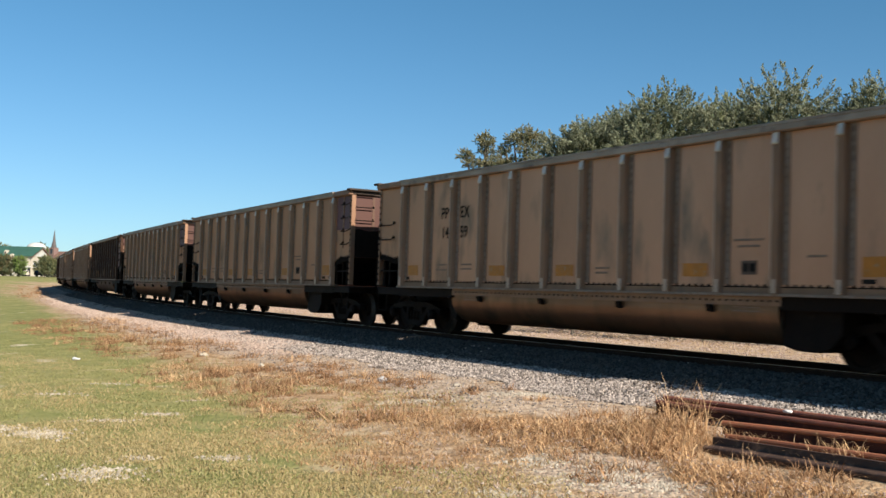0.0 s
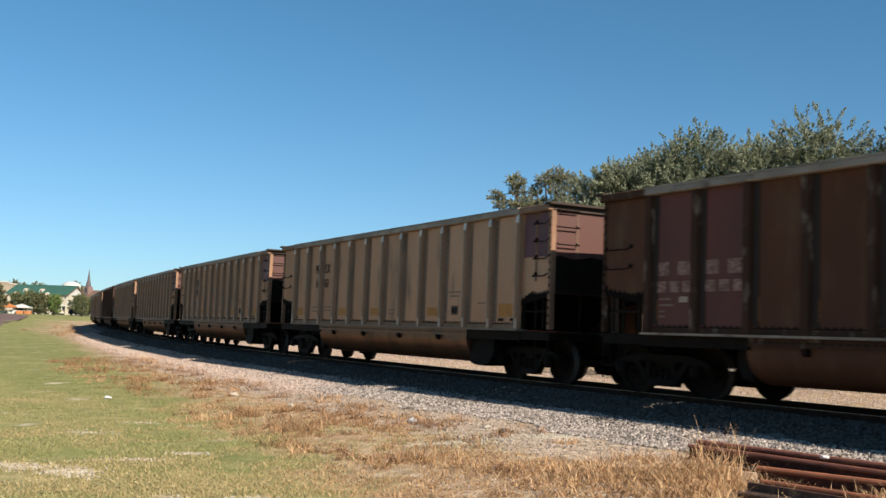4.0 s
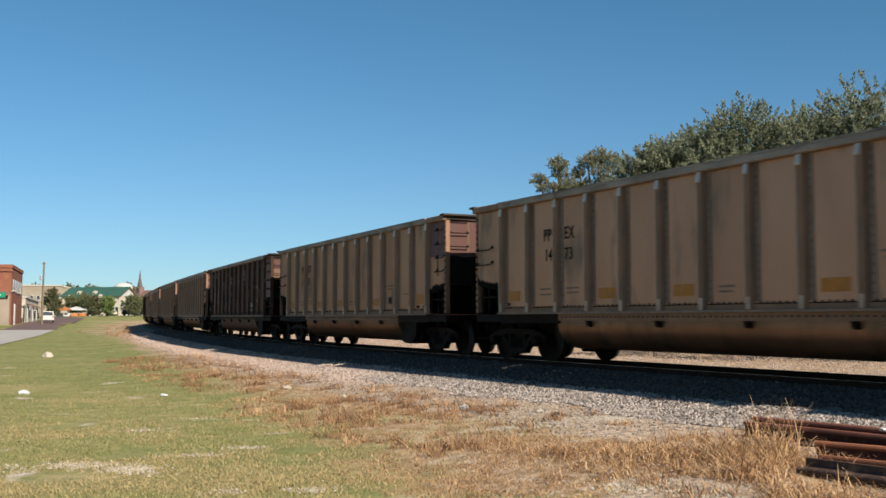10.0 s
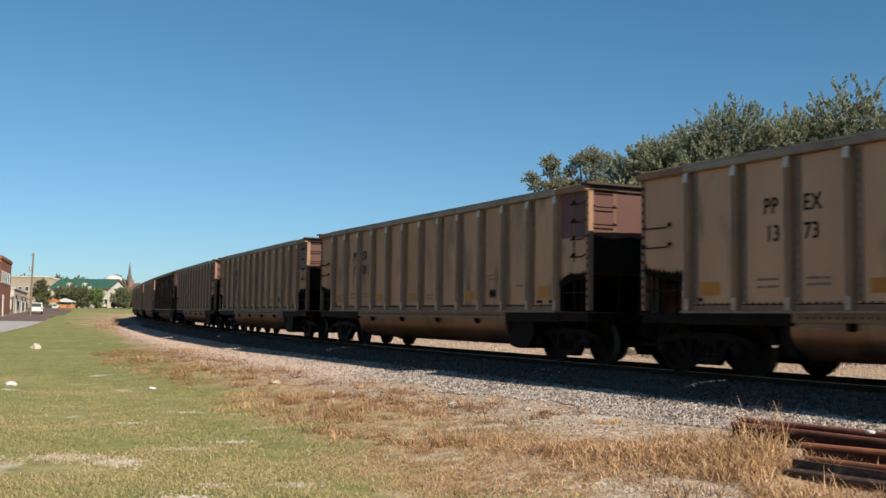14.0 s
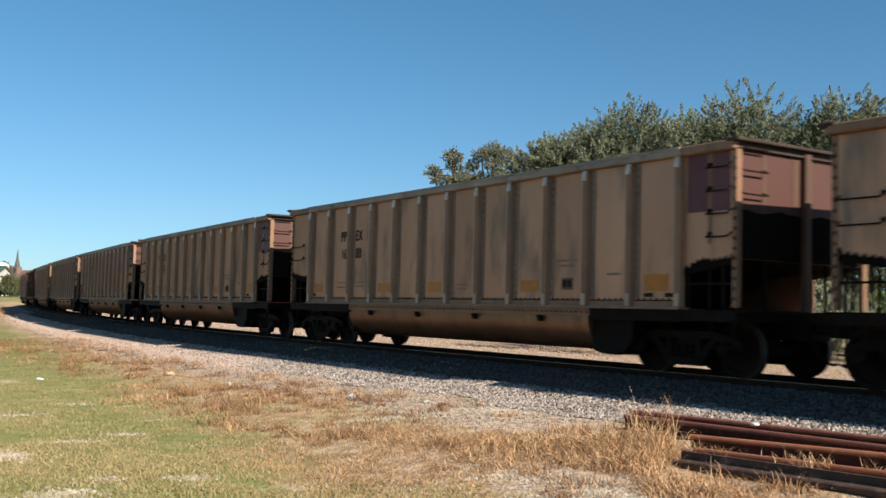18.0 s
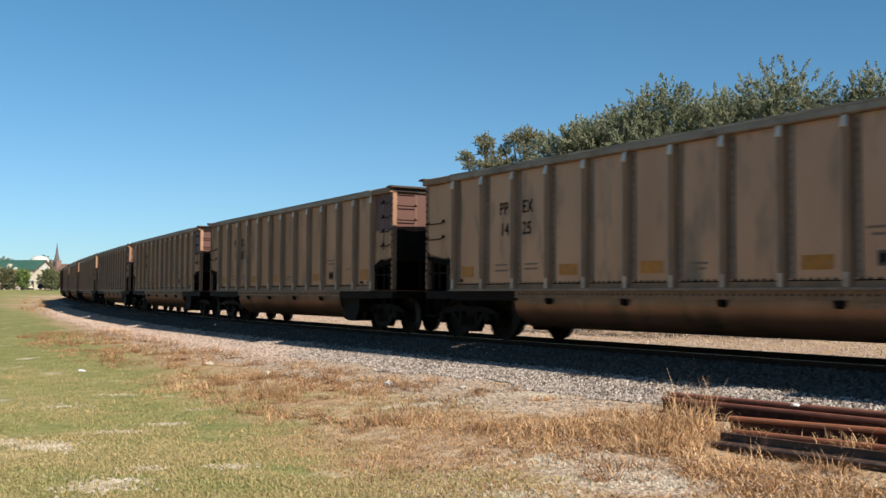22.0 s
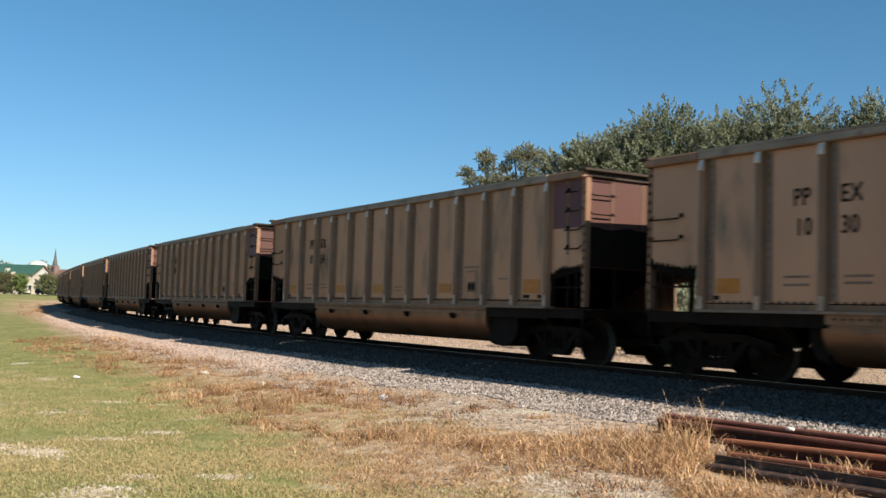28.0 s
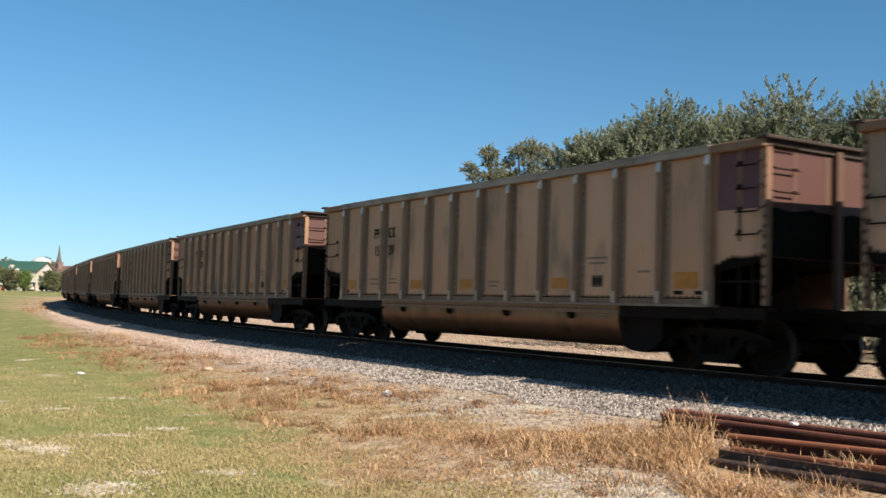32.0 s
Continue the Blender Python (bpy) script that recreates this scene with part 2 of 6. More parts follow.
# ---------- the track's line ----------
PITCH = 16.18
BEND_AT = np.array([-40, 0, 30, 60, 90, 120, 160, 220.0])
BEND = np.array([-0.00108, -0.00205, -0.00394, -0.00117, -0.0010, -0.0003, -0.0030, -0.006])
SS = np.arange(-80.0, 520.0, 1.0)
_h = np.concatenate([[0], np.cumsum((lambda k: (k[1:] + k[:-1]) / 2)(np.interp(SS, BEND_AT, BEND)))])
_h += 2.17403 - np.interp(0, SS, _h)
_x = np.concatenate([[0], np.cumsum((np.cos(_h[1:]) + np.cos(_h[:-1])) / 2)])
_y = np.concatenate([[0], np.cumsum((np.sin(_h[1:]) + np.sin(_h[:-1])) / 2)])
TX, TY = _x - np.interp(0, SS, _x) + 13.347, _y - np.interp(0, SS, _y) + 3.614
RAIL_UP = 0.726                                            # rail top above the grass by the camera
RISE_Y = np.array([-100, -28.5, 11.9, 37.8, 74, 111, 168, 300, 800, 4000.0])
RISE_Z = np.array([-0.9, -0.5, 0, 0.482, 1.216, 2.008, 3.196, 5.2, 8, 8.0])
TOWN_Y = np.array([-100, 40, 60, 90, 120, 150, 200, 300, 500, 4000.0])
TOWN_Z = np.array([0, 0.55, 1.0, 1.75, 2.8, 4.0, 5.5, 7.8, 9.8, 9.8])


def rise(y):
    return np.interp(y, RISE_Y, RISE_Z)


def on_track(s, lat=0.0, up=0.0):
    h = np.interp(s, SS, _h)
    x, y = np.interp(s, SS, TX), np.interp(s, SS, TY)
    return np.array([x - np.sin(h) * lat, y + np.cos(h) * lat, RAIL_UP + rise(y) + up])


def lateral(x, y):
    """Distance from the track's middle, positive on the camera's side."""
    x, y = np.asarray(x, float), np.asarray(y, float)
    shape = x.shape
    x, y = x.ravel(), y.ravel()
    out = np.empty(len(x))
    for i in range(0, len(x), 20000):
        a, b = x[i:i + 20000, None], y[i:i + 20000, None]
        k = np.argmin((a - TX[::2]) ** 2 + (b - TY[::2]) ** 2, 1) * 2
        d = (x[i:i + 20000] - TX[k]) * -np.sin(_h[k]) + (y[i:i + 20000] - TY[k]) * np.cos(_h[k])
        out[i:i + 20000] = d
    return out.reshape(shape)


def terrain(x, y, lat=None):
    lat = lateral(x, y) if lat is None else lat
    z = rise(y)
    z = z + (np.interp(y, TOWN_Y, TOWN_Z) - z) * smooth(4, 26, lat) * smooth(30, 60, y)
    z = z + 0.22 * smooth(9.0, 3.6, lat) * smooth(-14, -6, lat)
    fade = smooth(32, 18, y) * smooth(-20, 0, y)
    z = z + fade * (0.014 * np.sin(1.9 * x + 1.3 * np.sin(1.1 * y)) + 0.014 * np.sin(2.3 * y + 1.7 * np.sin(0.8 * x)) + 0.03 * np.sin(0.5 * x + 0.43 * y + np.sin(0.31 * x)))
    return z


# ---------- ground ----------
def axis_steps(lo, a, b, hi, step, grow=1.22):
    mid = list(np.arange(a, b, step))
    up, s = [b], step
    while up[-1] < hi:
        s *= grow
        up.append(up[-1] + s)
    dn, s = [a], step
    while dn[-1] > lo:
        s *= grow
        dn.append(dn[-1] - s)
    return np.array(sorted(dn[1:]) + mid + up)


def make_ground():
    xs, ys = axis_steps(-3000, -26, 16, 3000, 0.3), axis_steps(-600, 4, 46, 4500, 0.3)
    gx, gy = np.meshgrid(xs, ys)
    lat = lateral(gx, gy)
    z = terrain(gx, gy, lat)
    verts = np.stack([gx, gy, z], -1).reshape(-1, 3)
    ny, nx = gx.shape
    idx = np.arange(ny * nx).reshape(ny, nx)
    faces = np.stack([idx[:-1, :-1], idx[:-1, 1:], idx[1:, 1:], idx[1:, :-1]], -1).reshape(-1, 4)
    me = bpy.data.meshes.new("ground")
    me.from_pydata(verts.tolist(), [], faces.tolist())
    zone = me.attributes.new("zone", "FLOAT", "POINT")
    edge = DRY_EDGE(gx, gy)
    zone.data.foreach_set("value", np.clip((edge - lat) / 3.0 + 0.5, 0, 1).ravel().astype(np.float32))
    lush = me.attributes.new("lush", "FLOAT", "POINT")            # the lawn is greener away from the worn corner
    lush.data.foreach_set("value", smooth(13, 34, gy).ravel().astype(np.float32))
    worn = me.attributes.new("worn", "FLOAT", "POINT")
    worn.data.foreach_set("value", bare_dirt(gx, gy).ravel().astype(np.float32))
    me.materials.append(ground_material())
    for p in me.polygons:
        p.use_smooth = True
    return tagged(new("ground", me), "mown green grass turning to dry straw and bare dirt beside the track", "ground", kind="structure")


BARE = ((-1.7, 19.0, 1.3, 0.9), (0.6, 15.2, 1.0, 0.6), (-0.3, 16.8, 1.2, 0.7), (1.6, 13.4, 0.9, 0.5), (-3.4, 22.5, 1.2, 1.0), (1.5, 9.35, 0.75, 0.8), (2.0, 8.6, 0.6, 0.45))


def bare_dirt(x, y):
    """Worn patches of bare beige dirt in the dry strip, from 0 to 1."""
    z = np.zeros(np.shape(x))
    for a, b, rx, ry in BARE:
        z = np.maximum(z, np.exp(-((x - a) / rx) ** 2 - ((y - b) / ry) ** 2))
    z = np.maximum(z, 0.75 * np.exp(-((lateral(x, y) - 4.3) / 0.85) ** 2) * smooth(9, 12, y) * smooth(60, 25, y))
    return z


def DRY_EDGE(x, y):
    """How far from the track's middle the dry strip ends and the lawn begins."""
    return np.interp(y, [0, 8.5, 10.2, 13, 17.5, 23, 33, 60, 85, 122, 160, 190, 260], [10.0, 8.6, 7.9, 7.3, 6.7, 6.1, 5.2, 4.7, 4.9, 6.2, 8.6, 11, 17])


def ground_material():
    m = bpy.data.materials.new("lawn_and_dry_strip")
    m.use_nodes = True
    n, l = m.node_tree.nodes, m.node_tree.links
    p = n["Principled BSDF"]
    p.inputs["Roughness"].default_value = 0.95
    p.inputs["Specular IOR Level"].default_value = 0.1
    tc = n.new("ShaderNodeTexCoord")

    def tex(scale, detail=6):
        t = n.new("ShaderNodeTexNoise")
        t.inputs["Scale"].default_value, t.inputs["Detail"].default_value = scale, detail
        l.new(tc.outputs["Object"], t.inputs["Vector"])
        return t.outputs["Fac"]

    def ramp(fac, stops):
        r = n.new("ShaderNodeValToRGB")
        while len(r.color_ramp.elements) < len(stops):
            r.color_ramp.elements.new(0.5)
        for e, (pos, c) in zip(r.color_ramp.elements, stops):
            e.position, e.color = pos, (*c, 1)
        l.new(fac, r.inputs["Fac"])
        return r.outputs["Color"]

    def mix(fac, a, b):
        x = n.new("ShaderNodeMix")
        x.data_type = "RGBA"
        l.new(fac, x.inputs["Factor"])
        l.new(a, x.inputs["A"])
        l.new(b, x.inputs["B"])
        return x.outputs["Result"]
    lush = n.new("ShaderNodeAttribute")
    lush.attribute_name = "lush"
    wet = n.new("ShaderNodeMath")
    wet.operation = "MULTIPLY_ADD"
    wet.inputs[1].default_value = -0.15
    l.new(lush.outputs["Fac"], wet.inputs[0])
    l.new(tex(0.35), wet.inputs[2])
    lawn = ramp(wet.outputs[0], [(0.26, (0.135, 0.175, 0.05)), (0.44, (0.20, 0.215, 0.073)), (0.56, (0.30, 0.265, 0.115)), (0.70, (0.41, 0.325, 0.18))])
    fine = ramp(tex(14, 8), [(0.35, (0.18, 0.185, 0.068)), (0.65, (0.34, 0.31, 0.145))])
    f = n.new("ShaderNodeValue")
    f.outputs[0].default_value = 0.38
    lawn = mix(f.outputs[0], lawn, fine)
    tufts = ramp(tex(2.4, 7), [(0.36, (0.12, 0.14, 0.042)), (0.50, (0.23, 0.215, 0.08)), (0.66, (0.40, 0.31, 0.16))])
    lawn = mix(f.outputs[0], lawn, tufts)
    bare = ramp(tex(0.8, 9), [(0.66, (0, 0, 0)), (0.72, (1, 1, 1))])
    pale = n.new("ShaderNodeRGB")
    pale.outputs[0].default_value = (0.50, 0.43, 0.34, 1)
    lawn = mix(bare, lawn, pale.outputs[0])
    straw = ramp(tex(1.1, 8), [(0.30, (0.28, 0.16, 0.075)), (0.44, (0.42, 0.265, 0.135)), (0.57, (0.47, 0.345, 0.21)), (0.70, (0.50, 0.41, 0.30))])
    grit = ramp(tex(30, 6), [(0.35, (0.17, 0.12, 0.08)), (0.65, (0.50, 0.42, 0.33))])
    f2 = n.new("ShaderNodeValue")
    f2.outputs[0].default_value = 0.4
    straw = mix(f2.outputs[0], straw, grit)
    clods = ramp(tex(3.6, 8), [(0.38, (0.13, 0.07, 0.034)), (0.50, (0.37, 0.23, 0.118)), (0.62, (0.55, 0.46, 0.35))])
    straw = mix(f2.outputs[0], straw, clods)
    worn = n.new("ShaderNodeAttribute")
    worn.attribute_name = "worn"
    wa = n.new("ShaderNodeMath")
    wa.operation = "ADD"
    l.new(worn.outputs["Fac"], wa.inputs[0])
    l.new(tex(1.6, 8), wa.inputs[1])
    dirt = ramp(tex(9, 8), [(0.35, (0.30, 0.22, 0.158)), (0.65, (0.53, 0.42, 0.315))])
    straw = mix(ramp(wa.outputs[0], [(0.76, (0, 0, 0)), (0.94, (1, 1, 1))]), straw, dirt)
    at = n.new("ShaderNodeAttribute")
    at.attribute_name = "zone"
    add = n.new("ShaderNodeMath")
    add.operation = "MULTIPLY_ADD"
    add.inputs[1].default_value = 0.9
    l.new(tex(0.7, 8), add.inputs[0])
    l.new(at.outputs["Fac"], add.inputs[2])
    z = ramp(add.outputs[0], [(0.70, (0, 0, 0)), (1.15, (1, 1, 1))])
    l.new(mix(z, lawn, straw), p.inputs["Base Color"])
    b = n.new("ShaderNodeBump")
    b.inputs["Strength"].default_value, b.inputs["Distance"].default_value = 0.7, 0.08
    l.new(tex(18, 8), b.inputs["Height"])
    l.new(b.outputs[0], p.inputs["Normal"])
    return m


make_ground()


# ---------- railway ----------
def sweep(name, outline, s0, s1, step, material, parent=None, closed=True, label=""):
    """Carries an outline of (lateral, height over the rail top) along the track."""
    st = np.arange(s0, s1 + step / 2, step)
    verts = [tuple(on_track(s, a, b)) for s in st for a, b in outline]
    n = len(outline)
    faces = []
    for i in range(len(st) - 1):
        for j in range(n if closed else n - 1):
            a, b = i * n + j, i * n + (j + 1) % n
            faces.append((a, b, b + n, a + n))
    return soup(name, verts, faces, material, "", label, "", parent)


def rail_outline(cx):
    """A flat-bottomed rail, 0.17 m high, its head's top at 0."""
    half = [(0.017, 0.0), (0.029, -0.006), (0.036, -0.020), (0.036, -0.035), (0.009, -0.05), (0.009, -0.14), (0.07, -0.155), (0.07, -0.17)]
    return [(cx + a, b) for a, b in half] + [(cx - a, b) for a, b in reversed(half)]


def make_track():
    bed_mat = mat("grey_crushed_ballast", (0.16, 0.132, 0.108), (0.10, 0.083, 0.068), 6, 0.95, 0, 1.0, 45, (1, 1, 1), 0.3, coords="Object")
    bed = sweep("ballast", [(3.75, -0.68), (3.3, -0.53), (2.7, -0.40), (1.75, -0.20), (0, -0.19), (-1.75, -0.20), (-3.2, -0.55)], -70, 500, 1.0, bed_mat, None, False)
    tagged(bed, "grey crushed stone ballast bed under the track", "ballast", kind="structure")
    # the bed under the train is coloured near-black as its shade
    in_shade = mat("shade_dark_ballast", (0.055, 0.045, 0.038), (0.032, 0.027, 0.023), 6, 0.95, 0, 1.0, 45, (1, 1, 1), 0.3)
    core = sweep("ballast_core", [(1.75, -0.21), (1.4, -0.125), (0.84, -0.095), (0.835, -0.178), (-0.835, -0.178), (-0.84, -0.095), (-1.35, -0.19)], -70, 500, 1.0, in_shade, None, False)
    tagged(core, "ballast between the rails, coloured near-black as the train's shade", "ballast", kind="structure")
    track = new("railway_track")
    tagged(track, "single railway track with steel rails on dark wooden ties", "railway track", kind="structure")
    for side in (0.753, -0.753):
        sweep("rail", rail_outline(side), -70, 500, 1.0, M_RUNRAIL, track, True, "steel rail rusty on its sides")
        sweep("rail_head", [(side + 0.016, 0.001), (side - 0.016, 0.001), (side - 0.016, 0.003), (side + 0.016, 0.003)], -70, 500, 1.0, M_RAILTOP, track, True, "polished running surface")
    me = bpy.data.meshes.new("tie")
    bm = box(-0.115, 0.115, -1.3, 1.3, -0.34, -0.172, bevel=0.012)
    bm.to_mesh(me)
    bm.free()
    for i in range(280):
        s = -30 + i * 0.53
        t = part_of("tie", me, M_TIE, track)
        p = on_track(s)
        t.matrix_basis = Matrix.Translation(p) @ Matrix.Rotation(float(np.interp(s, SS, _h)), 4, "Z")


make_track()


# ---------- coal gondolas ----------
# post heads coloured pale to paint the sky's gleam on them
M_HEAD = mat("bright_aluminium", (0.62, 0.575, 0.53), (0.48, 0.44, 0.40), 4, 0.4, 0.25, 0.1, 60)
# one black for soot on the gussets and for painted shade
M_SOOT_SHADE = mat("soot_and_shade_black", (0.0075, 0.006, 0.005), (0.012, 0.0095, 0.008), 6, 0.95, 0.0, 0.3, 40, spec=0.04)
M_FLANGE = mat("dirty_riveted_flange", (0.27, 0.20, 0.16), (0.20, 0.148, 0.118), 3, 0.5, 0.4, 0.15, 40, (1, 1, 0.4), 0.15, (0.2, 0.13, 0.085), 0.3)
M_FLANGE_BROWN = mat("dark_riveted_flange", (0.03, 0.016, 0.011), (0.022, 0.012, 0.009), 3, 0.6, 0.1, 0.15, 40, (1, 1, 0.4), 0.15)
M_RIVET = mat("grimy_rivets", (0.12, 0.076, 0.055), (0.09, 0.058, 0.042), 5, 0.7, 0.1, 0.1, 40)
M_ENDCHORD = mat("dark_end_chord", (0.055, 0.038, 0.03), (0.035, 0.025, 0.02), 2, 0.7, 0.1, 0.12, 50, spec=0.2)
HALF, WIDE, TOP, SILL = 7.33, 1.58, 3.41, 1.03
POSTS = [6.20 - i * 12.5 / 12 for i in range(13)]
TRUCK_SHIFT = 0.2
SPREAD, AXLE, WHEEL = 6.17, 0.86, 0.42


for m_ in (M_ALU, M_TUB, M_ALU_POST, M_FLANGE, M_CHORD):    # dark specular tint, strongest at a slant
    m_.node_tree.nodes["Principled BSDF"].inputs["Specular Tint"].default_value = (0.22, 0.17, 0.14, 1)


def tub_outline(bottom):
    """Half-round cross-section of the hanging tub."""
    pts = [(1.46, 0.97)]
    for i in range(0, 19):
        a = math.pi / 2 * i / 18
        pts.append((0.86 + 0.60 * math.cos(a), 0.80 - (0.80 - bottom) * math.sin(a)))
    return pts + [(-u, v) for u, v in reversed(pts)]


def grab_iron(x0, x1, y, z, out=0.09):
    return tube([(x0, y, z + 0.06), (x0, y + out, z), (x1, y + out, z), (x1, y, z + 0.06)], 0.013, 5)


def make_truck(x, parent):
    """A two-axle truck; its wheelsets turn."""
    truck = new("truck")
    truck.parent = parent
    truck.matrix_basis = pose(x, 0, 0)
    for y in (0.93, -1.07):
        bm = bmesh.new()
        prism([(-1.12, 0.41), (-1.12, 0.54), (-0.92, 0.61), (-0.55, 0.68), (0.55, 0.68), (0.92, 0.61), (1.12, 0.54), (1.12, 0.41), (0.78, 0.50), (0.52, 0.565), (-0.52, 0.565), (-0.78, 0.50)], y, y + 0.14, "y", bm)
        prism([(-0.66, 0.54), (-0.54, 0.56), (-0.24, 0.27), (-0.34, 0.17)], y, y + 0.14, "y", bm)
        prism([(0.66, 0.54), (0.34, 0.17), (0.24, 0.27), (0.54, 0.56)], y, y + 0.14, "y", bm)
        box(-0.36, 0.36, y, y + 0.14, 0.155, 0.27, bm)
        box(-0.34, -0.25, y, y + 0.14, 0.23, 0.60, bm)
        box(0.25, 0.34, y, y + 0.14, 0.23, 0.60, bm)
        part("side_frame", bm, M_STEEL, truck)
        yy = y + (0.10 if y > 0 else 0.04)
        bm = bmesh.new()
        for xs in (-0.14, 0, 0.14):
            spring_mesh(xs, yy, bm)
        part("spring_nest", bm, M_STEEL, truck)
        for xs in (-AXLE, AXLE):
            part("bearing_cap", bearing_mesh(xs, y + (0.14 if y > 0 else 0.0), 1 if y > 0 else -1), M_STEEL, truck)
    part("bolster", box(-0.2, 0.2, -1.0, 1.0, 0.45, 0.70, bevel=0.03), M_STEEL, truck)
    for xs in (AXLE, -AXLE):
        w = part_of("wheelset", WHEELSET, None, truck)
        w.matrix_basis = pose(xs, 0, WHEEL)
    return truck


def spring_mesh(x, y, into):
    bm = lathe([(0.05, 0.0), (0.06, 0.03), (0.045, 0.06), (0.06, 0.09), (0.045, 0.12), (0.06, 0.15), (0.045, 0.18), (0.05, 0.2)], "z", 8)
    bmesh.ops.translate(bm, verts=bm.verts, vec=(x, y, 0.27))
    me = bpy.data.meshes.new("spring")
    bm.to_mesh(me)
    bm.free()
    into.from_mesh(me)
    bpy.data.meshes.remove(me)


def lathe_at(r, at, out):
    bm = lathe([(r, 0.0), (r, out), (r * 0.5, out * 1.3)], "y", 8)
    bmesh.ops.translate(bm, verts=bm.verts, vec=at)
    return bm


def bearing_mesh(x, y, out):
    bm = lathe([(0.11, 0.0), (0.11, 0.10 * out), (0.06, 0.13 * out)], "y", 12)
    bmesh.ops.translate(bm, verts=bm.verts, vec=(x, y, WHEEL))
    return bm


def wheelset_mesh():
    bm = bmesh.new()
    for sd in (1, -1):
        y0 = 0.68 * sd
        lathe([(0.09, y0 + 0.10 * sd), (0.14, y0 + 0.11 * sd), (0.17, y0 + 0.05 * sd), (0.33, y0 + 0.07 * sd), (0.353, y0 + 0.125 * sd), (0.415, y0 + 0.135 * sd), (0.42, y0 + 0.05 * sd),
               (0.426, y0 + 0.035 * sd), (0.447, y0 + 0.025 * sd), (0.447, y0), (0.35, y0), (0.33, y0 + 0.03 * sd), (0.15, y0), (0.09, y0 - 0.02 * sd)], "y", 28, bm)
    lathe([(0.08, -0.78), (0.085, -0.4), (0.08, 0), (0.085, 0.4), (0.08, 0.78)], "y", 12, bm)
    me = bpy.data.meshes.new("wheelset")
    bm.normal_update()
    bm.to_mesh(me)
    bm.free()
    me.materials.append(M_WHEEL)
    me.materials.append(M_TREAD)
    for p in me.polygons:
        c = p.center
        r = math.hypot(c.x, c.z)
        if 0.414 < r < 0.425 and abs(p.normal.y) < 0.5:
            p.material_index = 1
    return me


WHEELSET = wheelset_mesh()


def lettering(text, size, material, parent, x, z, side=1, name="lettering"):
    """Flat stencilled characters on the car's side, reading forwards on the camera's side (towards the rear)."""
    key = (text, size)
    if key not in LETTER_MESHES:
        cu = bpy.data.curves.new("lettering", "FONT")
        cu.body, cu.size, cu.extrude, cu.offset = text, size, 0.002, 0.004
        cu.space_character = 1.08
        ob = new("lettering", cu)
        LETTER_MESHES[key] = bpy.data.meshes.new_from_object(ob.evaluated_get(bpy.context.evaluated_depsgraph_get()))
        LETTER_MESHES[key].transform(Matrix.Diagonal((0.78, 1, 1, 1)))
        bpy.data.objects.remove(ob)
        bpy.data.curves.remove(cu)
    ob = part_of(name, LETTER_MESHES[key].copy(), material, parent)
    ob.matrix_basis = Matrix.Translation((x, side * (WIDE - 0.072), z)) @ Matrix.Rotation(math.pi, 4, "Z") @ Matrix.Rotation(math.pi / 2, 4, "X")
    return ob


LETTER_MESHES = {}


def plate(x0, x1, z0, z1, side=1, y=None, t=0.004):
    y = WIDE - 0.08 if y is None else y
    a, b = sorted((side * y, side * (y + t + 0.004)))
    return box(x0, x1, a, b, z0, z1)


